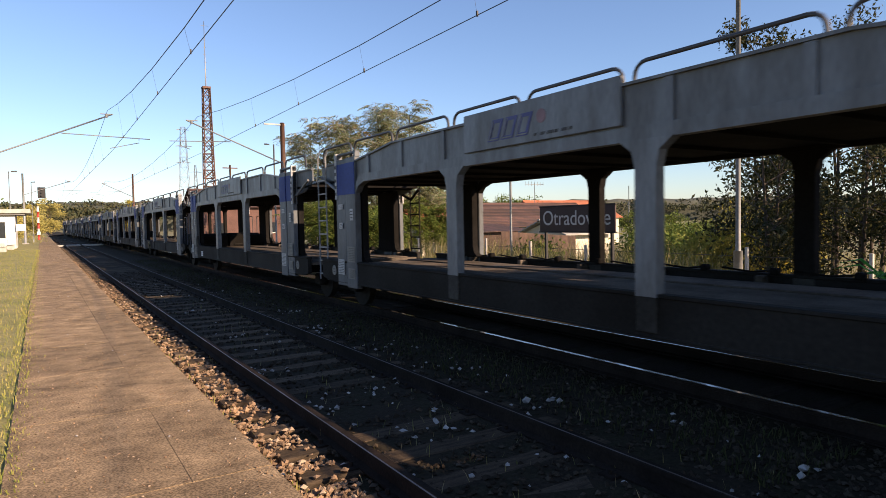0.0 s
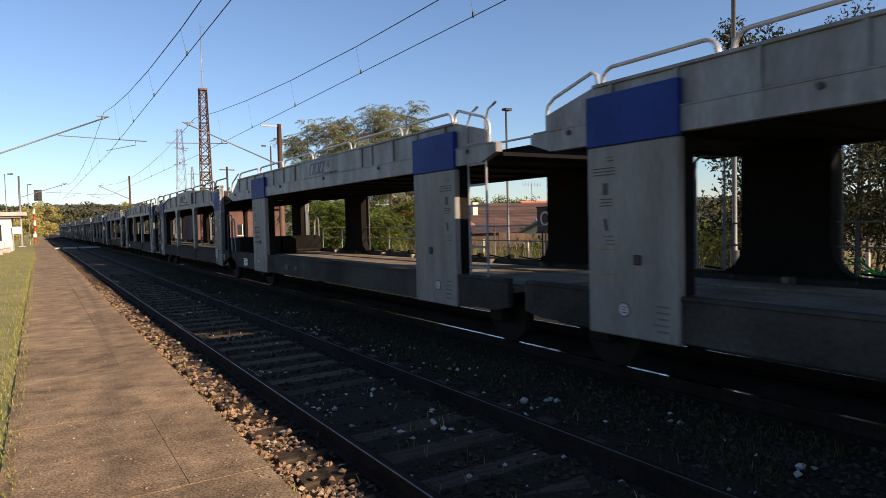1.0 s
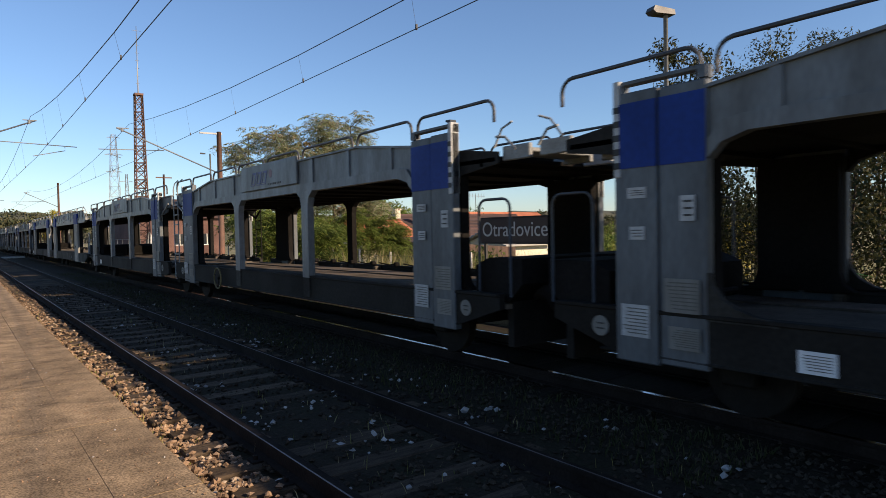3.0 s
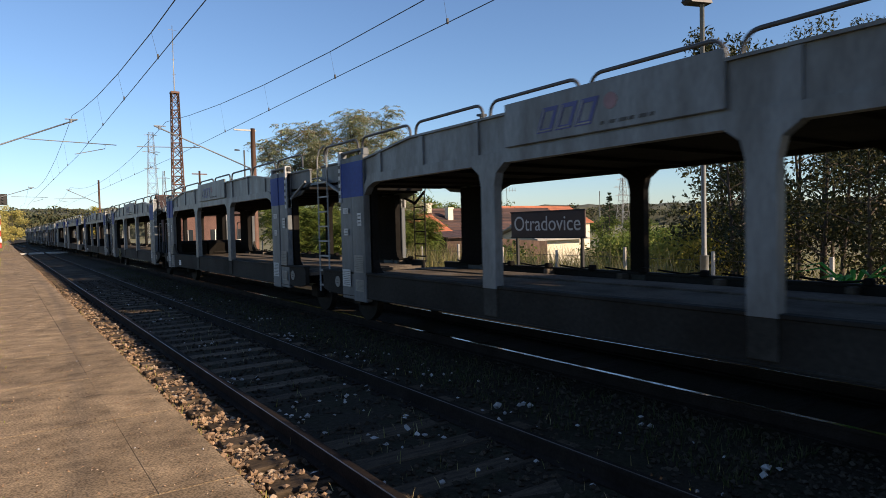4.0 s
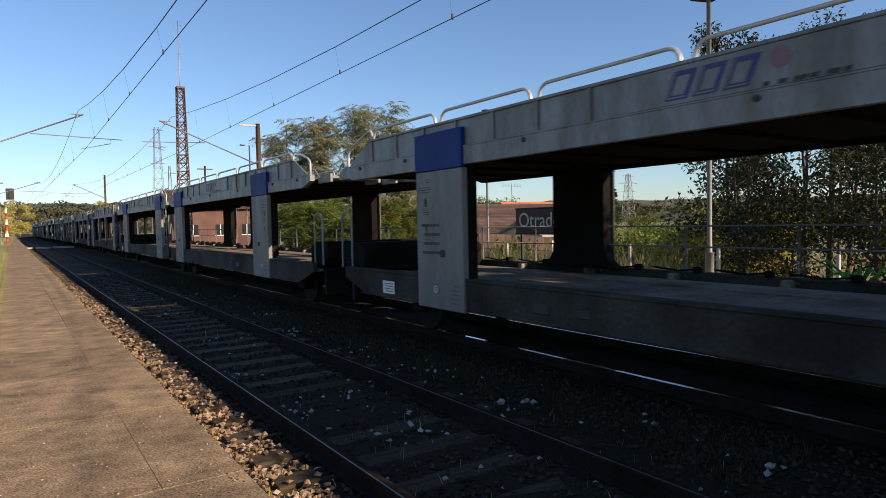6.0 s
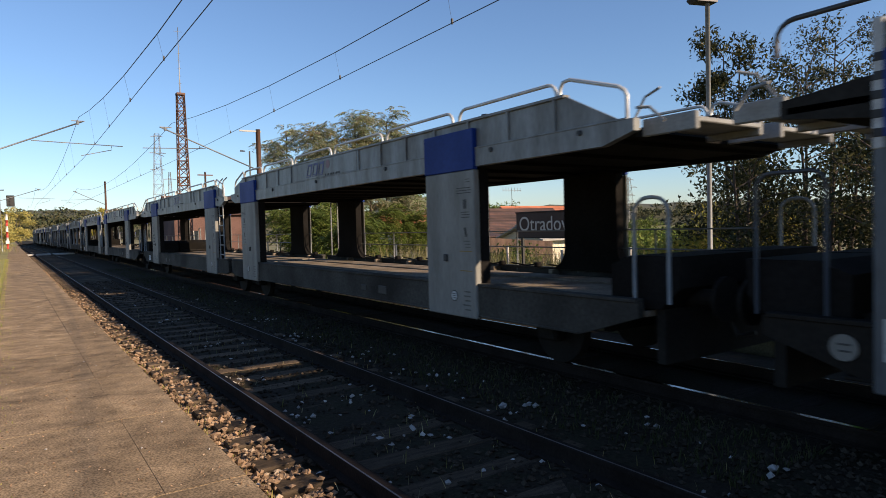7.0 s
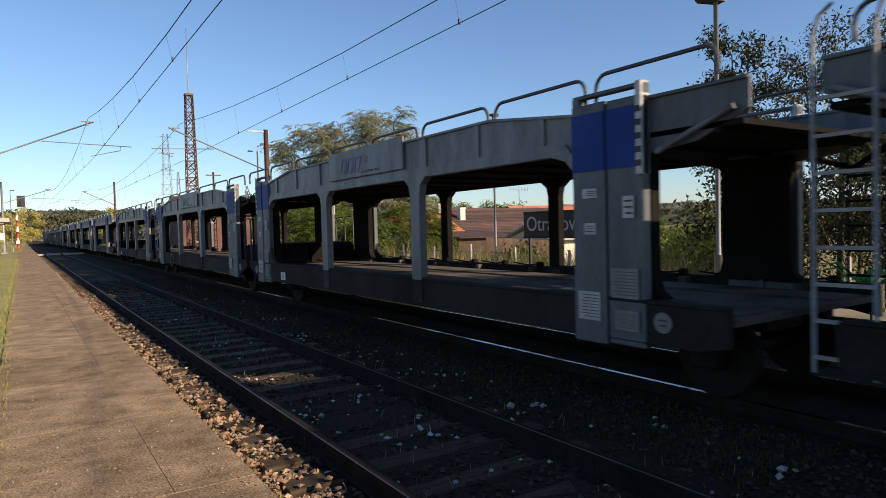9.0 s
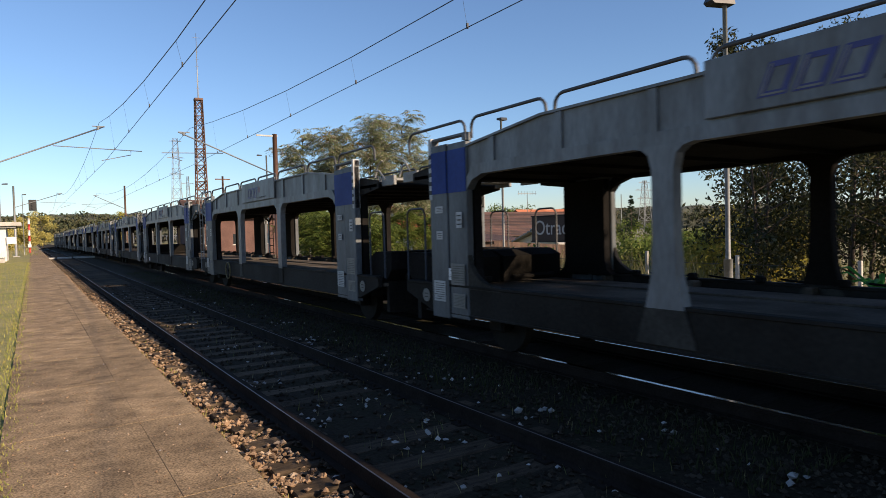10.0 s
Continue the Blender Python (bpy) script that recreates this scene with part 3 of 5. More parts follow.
def logo(w, x, y0, z0, h, sx):
    """Three slanted blocks, blue outlines round pale cores, with a faded red spot and a row of dashes behind them."""
    def slab(bm, x0, ya, yb, za, zb):
        k = 0.42
        q = [(y - k * (z - z0), z) for y, z in ((ya, za), (ya, zb), (yb, zb), (yb, za))]
        prism(bm, q, x0, x0 + 0.003 * sx)
    edge, core = bmesh.new(), bmesh.new()
    t = h * 0.13
    for k in range(3):
        ya = y0 - k * 0.285
        yb = ya - 0.235
        slab(edge, x, ya, ya - t * 1.5, z0, z0 + h)
        slab(edge, x, yb + t * 1.5, yb, z0, z0 + h)
        slab(edge, x, ya - t * 1.5, yb + t * 1.5, z0, z0 + t * 1.3)
        slab(edge, x, ya - t * 1.5, yb + t * 1.5, z0 + h - t * 1.3, z0 + h)
        slab(core, x + 0.003 * sx, ya - t * 0.5, ya - t, z0 + t * 0.4, z0 + h - t * 0.4)
        slab(core, x + 0.003 * sx, ya - t * 1.1, yb + t * 0.5, z0 + t * 0.4, z0 + t * 0.85)
    mark = part("logo", edge, M["logo"], w, "faded blue slanted logo blocks with pale cores")
    part("logo_core", core, M["pale"], mark)
    part("spot", cyl(bmesh.new(), (x, y0 - 1.06, z0 + h * 0.72), (1, 0, 0), 0.085, 0.005, 14), M["spot"], mark, "faded reddish spot")
    dash = bmesh.new()
    for k in range(6):
        ya = y0 - 0.93 - k * 0.12
        slab(dash, x, ya, ya - (0.05, 0.07, 0.10, 0.06, 0.09, 0.05)[k], z0 - 0.03, z0 + 0.005)
    tagged(part("dash_row", dash, M["ink"], mark), kind="stuff")


def ladder(parent, y0, y1, z0, z1, x, material):
    la = new("ladder")
    la.parent = parent
    for y in (y0, y1):
        pts = [(x, y, z0), (x, y, z1 - 0.25), (x + 0.03, y - 0.03, z1 - 0.1), (x + 0.12, y - 0.08, z1)]
        part("stile", tube(bmesh.new(), pts, 0.017, 6), material, la)
    n = int((z1 - 0.35 - z0) / 0.28)
    for i in range(n):
        z = z0 + 0.12 + i * 0.28
        part("rung", box(x - 0.015, x + 0.025, y0, y1, z - 0.014, z + 0.014), material, la)


def lower_body(w, Y, y_out, y_in, sill_mat, deck_mat):
    """Side sills, floor, cross bearers and running gear; y_out is the coupling end, y_in the middle of the twin."""
    lo, hi = min(Y(y_out), Y(y_in)), max(Y(y_out), Y(y_in))
    for sx in (-1, 1):
        out = [(Y(y_out), 0.80), (Y(y_out), 0.96), (Y(y_in), 0.96), (Y(y_in), 0.62), (Y(y_in + 0.3), 0.56 if sx < 0 else 0.68), (Y(y_out - 0.75), 0.56 if sx < 0 else 0.68)]
        bm = prism(bmesh.new(), out, sx * (HALF - 0.09), sx * (HALF - 0.005))
        bx(bm, sx * (HALF - 0.12), sx * (HALF + 0.012), lo + 0.02, hi - 0.02, 0.945, 0.985, 0.008)
        if sx < 0:
            bx(bm, sx * (HALF - 0.12), sx * (HALF + 0.006), lo + 0.8, hi - 0.6, 0.547, 0.575, 0.006)
        part("side_sill", bm, M[sill_mat], w, "dirty grey side sill, toned darker for its shade")
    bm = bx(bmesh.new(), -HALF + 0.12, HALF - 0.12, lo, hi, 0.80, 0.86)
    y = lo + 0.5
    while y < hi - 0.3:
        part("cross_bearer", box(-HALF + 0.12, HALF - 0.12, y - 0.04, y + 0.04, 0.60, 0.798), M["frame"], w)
        y += 1.9
    part("lower_deck", bm, M[deck_mat], w, "worn steel lower deck")
    bm = bmesh.new()
    for sx in (-1, 1):
        bx(bm, sx * 0.55, sx * 1.15, lo + 0.1, hi - 0.1, 0.86, 0.885, 0.004)
        y = lo + 0.8
        while y < hi - 0.5:
            bx(bm, sx * 1.2, sx * 1.38, y - 0.05, y + 0.05, 0.86, 0.96, 0.01)
            y += 1.6
    part("wheel_track", bm, M[deck_mat], w)
    bm = bmesh.new()
    bx(bm, -0.35, 0.35, lo + 0.3, hi - 0.3, 0.60, 0.74, 0.02)
    bx(bm, -0.9, -0.3, Y(0.6), Y(-0.9), 0.52, 0.74, 0.02)
    cyl(bm, (0.6, Y(0.4), 0.5), (0, 1, 0), 0.14, 0.9, 12)
    part("brake_gear", bm, M["dark"], w)
    # wheel stops and chains along the far edge of the deck
    y = lo + 0.4
    while y < hi - 0.6:
        bm = box(1.28, 1.40, y, y + 0.12, 0.97, 1.06, 0.02)
        tube(bm, [(1.36, y + 0.05, 1.03), (1.38, y + 0.4, 0.99), (1.36, y + 0.82, 1.03)], 0.014, 4)
        part("wheel_stop", bm, M["frame"], w)
        y += 1.0
    wheelset(w, Y(y_out - 1.75))


def end_gear(w, Y, y_out):
    for sx in (-0.875, 0.875):
        bm = cyl(bmesh.new(), (sx, Y(y_out + 0.20), 0.98), (0, 1, 0), 0.09, 0.42, 14)
        cyl(bm, (sx, Y(y_out + 0.42), 0.98), (0, 1, 0), 0.22, 0.04, 20)
        part("buffer", bm, M["dark"], w)
    bm = bx(bmesh.new(), -0.06, 0.06, Y(y_out), Y(y_out + 0.4), 0.9, 1.04, 0.02)
    part("coupling_hook", bm, M["dark"], w)
    # folded ramps on the lower deck, and an apron added below to block low sun
    for xa, xb in ((-1.3, -0.04), (0.04, 1.3)):
        out = [(Y(y_out - 0.6), 0.88), (Y(y_out - 0.6), 1.30), (Y(y_out - 0.35), 1.40), (Y(y_out + 0.22), 1.40), (Y(y_out + 0.22), 1.10), (Y(y_out), 0.88)]
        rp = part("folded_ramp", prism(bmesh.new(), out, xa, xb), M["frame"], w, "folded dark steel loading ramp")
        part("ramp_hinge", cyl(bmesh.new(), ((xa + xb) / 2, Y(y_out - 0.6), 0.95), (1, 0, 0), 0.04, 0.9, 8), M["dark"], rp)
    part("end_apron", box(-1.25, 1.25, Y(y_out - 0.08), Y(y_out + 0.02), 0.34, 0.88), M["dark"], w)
    hose = tube(bmesh.new(), [(-0.35, Y(y_out + 0.05), 0.85), (-0.36, Y(y_out + 0.22), 0.55), (-0.34, Y(y_out + 0.4), 0.6)], 0.025, 6)
    part("brake_hose", hose, M["black"], w)


def upper_deck(w, Y, y_out, y_in, z):
    lo, hi = min(Y(y_out), Y(y_in)), max(Y(y_out), Y(y_in))
    # deck and ribs are coloured near black for the shaded underside
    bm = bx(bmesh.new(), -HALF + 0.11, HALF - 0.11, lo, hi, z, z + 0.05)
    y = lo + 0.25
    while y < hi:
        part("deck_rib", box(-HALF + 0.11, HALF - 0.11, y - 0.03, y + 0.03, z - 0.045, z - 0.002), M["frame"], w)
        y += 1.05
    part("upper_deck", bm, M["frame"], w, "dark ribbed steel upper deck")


def guard_loops(w, Y, ys, z, h, material, x):
    for sx in (-1, 1):
        for a, b in ys:
            part("guard_rail", tube(bmesh.new(), bent((sx * x, Y(a), z), (sx * x, Y(b), z), h, min(0.14, h * 0.8)), 0.021, 6), material, w)


def flap(w, Y, y0, y1, z):
    """The hinged bridge at the upper deck's end, with its levers."""
    for xa, xb in ((-1.25, -0.2), (0.2, 1.25)):
        fl = part("bridge_flap", box(xa, xb, Y(y0), Y(y1), z + 0.02, z + 0.07, 0.01), M["midtube"], w, "worn steel bridge flap at the deck end")
        for sx in (xa, xb):
            part("flap_rib", box(sx - 0.03, sx + 0.03, Y(y0), Y(y1), z - 0.05, z + 0.12, 0.01), M["midtube"], fl)
    bm = tube(bmesh.new(), [(-1.4, Y(y0), z + 0.1), (-1.42, Y(y0 + 0.15), z + 0.3), (-1.42, Y(y0 + 0.32), z + 0.36)], 0.013, 6)
    tube(bm, [(-1.4, Y(y0 + 0.35), z + 0.05), (-1.42, Y(y0 + 0.2), z + 0.2), (-1.42, Y(y0 + 0.05), z + 0.22)], 0.016, 6)
    part("flap_lever", bm, M["midtube"], w)


def wagon_a(sg, seed):
    """Carrier with smooth pale corner panels; local y runs towards the coupling end times sg."""
    w = thing("car_carrier_wagon", pose(0, 0, 0), "empty grey two-deck car carrier with pale blue-topped panels", "railway wagon", "wagons of the train")
    Y = lambda v: v * sg
    lower_body(w, Y, 6.61, -7.12, "sillgrey", "deckworn")
    end_gear(w, Y, 6.75)
    wheelset(w, Y(-6.3))
    upper_deck(w, Y, 6.55, -6.95, 2.57)
    flap(w, Y, 6.55, 7.15, 2.62)
    for sx in (-1, 1):
        bm = bmesh.new()
        prism(bm, [(Y(6.42), 2.74), (Y(5.65), 3.12), (Y(-5.95), 3.12), (Y(-6.72), 2.93), (Y(-6.72), 2.74)], sx * (HALF - 0.05), sx * (HALF - 0.03))
        prism(bm, [(Y(6.60), 2.62), (Y(6.60), 2.74), (Y(-6.95), 2.74), (Y(-6.95), 2.62), (Y(-6.6), 2.51), (Y(6.2), 2.51)], sx * (HALF - 0.09), sx * (HALF + 0.005))
        bx(bm, sx * (HALF - 0.10), sx * (HALF + 0.0), Y(5.66), Y(-5.96), 3.10, 3.135, 0.006)
        bx(bm, sx * (HALF - 0.08), sx * (HALF + 0.012), Y(6.5), Y(-6.9), 2.735, 2.755, 0.004)
        k = 5.5
        while k > -6.2:
            if not (-2.9 < k < 0.2 if sg > 0 else -2.3 < k < 0.65):
                bx(bm, sx * (HALF - 0.03), sx * (HALF - 0.004), Y(k - 0.02), Y(k + 0.02), 2.755, 3.10)
            k -= 0.80
        # far girder takes a dark copy of the paint, for shade under the deck
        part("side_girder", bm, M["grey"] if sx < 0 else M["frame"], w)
        bm = bx(bmesh.new(), sx * (HALF - 0.03), sx * (HALF - 0.008), 0.2 if sg > 0 else 2.3, -2.9 if sg > 0 else -0.65, 2.76, 3.098, 0.004)
        part("name_plate", bm, M["grey"], w)
        if sx < 0:
            logo(w, sx * (HALF - 0.006), -0.22 if sg > 0 else 1.62, 2.80, 0.25, sx)
        for k in (5.9, 4.4, 1.7, -1.1, -3.6, -6.3) if sx < 0 else ():
            part("lashing_eye", cyl(bmesh.new(), (sx * (HALF + 0.012), Y(k), 2.685), (1, 0, 0), 0.03, 0.03, 8), M["black"], w)
        for a, b, nm in ((4.06, 2.91, "F"), (-4.85, -6.0, "R")):
            p = part("side_panel", bx(bmesh.new(), sx * (HALF - (0.06 if sx < 0 else -0.01)), sx * (HALF + 0.035), Y(a), Y(b), 0.52, 2.47, 0.012), M["pale"], w, "pale grey flat side panel with small markings")
            part("blue_plate", bx(bmesh.new(), sx * (HALF - 0.03), sx * (HALF + 0.045), Y(a + 0.005), Y(b - 0.005), 2.472, 3.0, 0.008), M["blue"], p, "deep blue top plate")
            # inner portal with rounded feet, panel-wide and in the shade-toned paint
            c, hw = (a + b) / 2, 0.56
            out = [(Y(c + hw), 2.5), (Y(c + hw), 1.35)]
            foot = 0.35 if sx > 0 else 0.0
            for i in range(5 if foot else 0):
                q = math.pi / 2 * i / 4
                out.append((Y(c + hw + 0.35 * (1 - math.cos(q))), 1.35 - 0.38 * math.sin(q)))
            if not foot:
                out += [(Y(c + hw), 0.98), (Y(c - hw), 0.98)]
            for i in range(4, -1, -1) if foot else ():
                q = math.pi / 2 * i / 4
                out.append((Y(c - hw - 0.35 * (1 - math.cos(q))), 1.35 - 0.38 * math.sin(q)))
            out += [(Y(c - hw), 1.35), (Y(c - hw), 2.5)]
            part("portal_post", prism(bmesh.new(), out, sx * (HALF - 0.22), sx * (HALF - 0.065)), M["frame"], w)
            if sx < 0:
                f = HALF + 0.036
                y0 = min(Y(a), Y(b))
                bm = bars(bmesh.new(), -f, y0 + 0.55, 1.25, 0.5, 0.52, 4, seed + 3, -1) if nm == "F" and sg > 0 else bmesh.new()
                if bm.verts:
                    part("lettering", bm, M["ink"], p, "small dark painted lettering bars")
                else:
                    bm.free()
                high = (Y(a) if nm == "F" else Y(b)) > y0 + 0.5  # the wagon's outer end lies at the higher y
                col = y0 + 0.76 if high else y0 + 0.07
                sgn = -1 if high else 1
                part("lettering", bars(bmesh.new(), -f, col, 2.16, 0.32, 0.10, 3, seed + 11, -1, 0.95), M["ink"], p, "small dark painted lettering bars")
                part("lettering", bars(bmesh.new(), -f, col + 0.04, 1.84, 0.2, 0.10, 3, seed + 12, -1, 0.7), M["ink"], p, "small dark painted lettering bars")
                part("lettering", bars(bmesh.new(), -f, col + 0.03, 1.44, 0.22, 0.12, 3, seed + 13, -1, 0.5), M["grime"], p)
                part("lettering", bars(bmesh.new(), -f, col + 0.02, 2.30, 0.1, 0.07, 2, seed + 14, -1, 0.9), M["grime"], p)
                part("hook_mark", box(-f - 0.001, -f + 0.002, col + 0.10, col + 0.17, 1.97, 2.09), M["ink"], p)
                part("wedge_mark", prism(bmesh.new(), [(col + 0.10, 1.60), (col + 0.14, 1.60), (col + 0.17, 1.72), (col + 0.12, 1.72)], -f - 0.001, -f + 0.002), M["ink"], p)
                part("lettering", bars(bmesh.new(), -f, y0 + 0.12, 0.60, 0.26, 0.30, 5, seed + 17, -1, 0.5), M["grime"], p)
                ym = col + 0.16 + sgn * 0.26
                rd = part("round_mark", cyl(bmesh.new(), (-f, ym, 0.80), (1, 0, 0), 0.075, 0.006, 20), M["ink"], p, "dark ring mark with a pale centre")
                part("disc", cyl(bmesh.new(), (-f - 0.003, ym, 0.80), (1, 0, 0), 0.064, 0.006, 20), M["placard"], rd)
                part("print", bars(bmesh.new(), -f - 0.007, ym - 0.035, 0.76, 0.07, 0.08, 3, seed + 2, -1), M["ink"], rd)
                yl = ym + sgn * 0.18
                part("lock_box", box(-f - 0.02, -f, yl - 0.045, yl + 0.045, 1.26, 1.36, 0.008), M["black"], p)
                for zs in (1.40, 1.14):
                    part("stripe", box(-f - 0.001, -f + 0.002, col, col + 0.27, zs, zs + 0.012), M["ochre"], p, "thin ochre stripe")
    guard_loops(w, Y, [(5.5, 3.65), (3.5, 1.65), (1.5, -0.35), (-0.5, -2.35), (-2.5, -4.35), (-4.5, -5.85)], 3.12, 0.17, M["tube"], HALF - 0.06)
    for sx in (-1, 1):
        x = sx * (HALF - 0.06)
        part("end_rail", tube(bmesh.new(), [(x, Y(6.47), 2.70), (x, Y(6.47), 2.98), (x, Y(6.44), 3.04), (x, Y(6.36), 3.09), (x, Y(5.70), 3.29), (x, Y(5.60), 3.28), (x, Y(5.56), 3.22), (x, Y(5.55), 3.10)], 0.021, 6), M["tube"], w)
        part("end_rail", tube(bmesh.new(), [(x, Y(-5.92), 3.10), (x, Y(-5.93), 3.24), (x, Y(-6.0), 3.29), (x, Y(-6.6), 3.12), (x, Y(-6.70), 3.05), (x, Y(-6.72), 2.98), (x, Y(-6.72), 2.72)], 0.021, 6), M["tube"], w)
    # low inner railing along the far edge of the lower deck
    bm = bmesh.new()
    for z in (1.33, 1.62):
        tube(bm, [(1.38, Y(6.2), z), (1.38, Y(-6.3), z)], 0.012, 5)
    k = 6.2
    while k > -6.4:
        tube(bm, [(1.38, Y(k), 0.9), (1.38, Y(k), 1.62)], 0.016, 5)
        k -= 1.55
    part("deck_railing", bm, M["darktube"], w)
    for x in (-1.36, 1.36):
        part("grab_loop", tube(bmesh.new(), bent((x, Y(6.9), 0.95), (x, Y(6.5), 0.95), 1.02, 0.16), 0.02, 6), M["midtube"], w)
    if sg > 0:
        ladder(w, -6.68, -6.27, 0.98, 3.3, -HALF + 0.03, M["midtube"])
    else:
        part("grab_loop", tube(bmesh.new(), bent((1.36, 6.75, 0.95), (1.36, 6.3, 0.95), 1.6, 0.1), 0.02, 6), M["darktube"], w)
    if sg > 0:
        bm = bx(bmesh.new(), -HALF - 0.012, -HALF - 0.002, Y(5.18), Y(4.82), 0.62, 0.82)
        sheet = part("label_sheet", bm, M["white"], w, "white paper label sheet")
        part("print", bars(bmesh.new(), -HALF - 0.013, min(Y(5.15), Y(4.85)), 0.64, 0.3, 0.16, 4, seed, -1), M["ink"], sheet)
    bm = bx(bmesh.new(), -HALF - 0.006, -HALF + 0.02, Y(1.6), Y(1.32), 0.66, 0.80, 0.01)
    part("sill_hatch", bm, M["black"], w)
    bm = bx(bmesh.new(), -HALF - 0.006, -HALF + 0.02, Y(0.9), Y(0.7), 0.68, 0.78, 0.01)
    part("sill_hatch", bm, M["black"], w)
    return w


def wagon_b(sg, seed, wheel=True, flared=False):
    """Carrier with gusseted posts and an arched girder; flared: posts that widen at the foot and round window corners."""
    lab = "empty dark grey two-deck car carrier with flared posts" if flared else "empty dark grey two-deck car carrier with gusseted posts"
    w = thing("car_carrier_wagon", pose(0, 0, 0), lab, "railway wagon", "wagons of the train")
    Y = lambda v: v * sg
    lower_body(w, Y, 6.85, -6.85, "sill", "deck")
    end_gear(w, Y, 6.85)
    wheelset(w, Y(-6.3))
    upper_deck(w, Y, 6.7, -6.95, 2.55)
    flap(w, Y, 6.75, 7.2, 2.60)
    F0, F1, R0, R1 = 6.04, 5.11, -5.06, -5.99
    for sx in (-1, 1):
        bm = bmesh.new()
        # arched girder with rounded inner corners
        prism(bm, [(Y(F1), 2.46), (Y(F1), 2.90), (Y(3.6), 3.07), (Y(-3.6), 3.07), (Y(R0), 2.90), (Y(R0), 2.46), (Y(R0 + 0.22), 2.60), (Y(F1 - 0.22), 2.60)], sx * (HALF - 0.06), sx * (HALF - 0.035))
        prism(bm, [(Y(F1), 2.30), (Y(F1), 2.46), (Y(F1 - 0.12), 2.60), (Y(F1 - 0.3), 2.63), (Y(R0 + 0.3), 2.63), (Y(R0 + 0.12), 2.60), (Y(R0), 2.46), (Y(R0), 2.30), (Y(R0 + 0.12), 2.42), (Y(R0 + 0.35), 2.49), (Y(F1 - 0.35), 2.49), (Y(F1 - 0.12), 2.42)], sx * (HALF - 0.12), sx * (HALF + 0.004))
        prism(bm, [(Y(F1), 2.885), (Y(3.6), 3.055), (Y(-3.6), 3.055), (Y(R0), 2.885), (Y(R0), 2.915), (Y(-3.6), 3.085), (Y(3.6), 3.085), (Y(F1), 2.915)], sx * (HALF - 0.11), sx * (HALF + 0.004))
        for k in (4.55, 3.3, 2.0, -2.0, -3.3, -4.55):
            zt = 3.05 if abs(k) < 3.6 else 2.95
            bx(bm, sx * (HALF - 0.036), sx * (HALF - 0.006), Y(k - 0.05), Y(k + 0.05), 2.6, zt)
        # near side grey; far side coloured dark as its shade
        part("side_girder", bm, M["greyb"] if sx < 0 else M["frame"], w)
        bm = bx(bmesh.new(), sx * (HALF - 0.03), sx * (HALF + 0.014), Y(1.43), Y(-1.40), 2.66, 3.17, 0.008)
        part("name_plate", bm, M["greyb"], w)
        if sx < 0:
            logo(w, sx * (HALF + 0.016), 0.94 if sg > 0 else 0.84, 2.75, 0.27, sx)
        # rounded lower corners of the window openings beside the end panels
        ends = [(F1, -1), (R0, 1)] if flared else [(F1, -1)] if sg > 0 else []
        for v0, d in ends:
            r = 0.42 if flared else 0.36
            out = [(Y(v0 - 0.06 * d), 0.93), (Y(v0 - 0.06 * d), 0.98 + r)]
            for i in range(6):
                q = math.pi / 2 * i / 5
                out.append((Y(v0 + d * r * 1.6 * (1 - math.cos(q))), 0.98 + r * (1 - math.sin(q))))
            out.append((Y(v0 + d * r * 1.6), 0.93))
            # the far gusset's darker paint holds its shade
            part("corner_gusset", prism(bmesh.new(), out, sx * (HALF - 0.07), sx * (HALF + 0.003)), M["sill"] if sx > 0 else M["sillgrey"], w)
        for c in (1.88, -1.88) if flared else (1.74, -1.74):
            out = [(Y(c + 0.13), 0.95), (Y(c + 0.13), 2.22), (Y(c + 0.17), 2.38), (Y(c + 0.33), 2.495), (Y(c - 0.33), 2.495), (Y(c - 0.17), 2.38), (Y(c - 0.13), 2.22), (Y(c - 0.13), 0.95)]
            if flared:
                half = [(0.22, 0.95), (0.15, 1.25), (0.125, 1.6), (0.125, 2.28), (0.16, 2.41), (0.24, 2.47), (0.36, 2.495)]
                out = [(Y(c + a), z) for a, z in half] + [(Y(c - a), z) for a, z in reversed(half)]
            bm = prism(bmesh.new(), out, sx * (HALF - 0.10), sx * (HALF + 0.022))
            # far posts use the dark shade colour instead of grey
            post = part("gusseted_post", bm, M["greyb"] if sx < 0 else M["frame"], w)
            # lower end of the post split off in a darker colour, as its shade
            if flared:
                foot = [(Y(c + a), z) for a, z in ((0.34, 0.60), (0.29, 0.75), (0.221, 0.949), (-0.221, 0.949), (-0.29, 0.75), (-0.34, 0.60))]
                part("post_foot", prism(bmesh.new(), foot, sx * (HALF - 0.10), sx * (HALF + 0.02)), M["sillgrey"], post, "flared post foot, coloured darker for the shade low down")
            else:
                part("post_foot", box(sx * (HALF - 0.10), sx * (HALF + 0.018), Y(c - 0.128), Y(c + 0.128), 0.60, 0.949, 0.006), M["sillgrey"], post, "post foot, coloured darker for the shade low down")
        for a, b in ((F0, F1), (R0, R1)):
            mid = (a + b) / 2
            outer_is_a = abs(a) > abs(b)
            bm = bx(bmesh.new(), sx * (HALF - 0.10), sx * (HALF + 0.02), Y(a), Y(mid + 0.01), 0.48, 2.98, 0.012)
            bx(bm, sx * (HALF - 0.10), sx * (HALF + 0.006), Y(mid - 0.01), Y(b), 0.50, 2.97, 0.012)
            bx(bm, sx * (HALF - 0.13), sx * (HALF - 0.02), Y(mid - 0.03), Y(mid + 0.03), 0.5, 2.9)
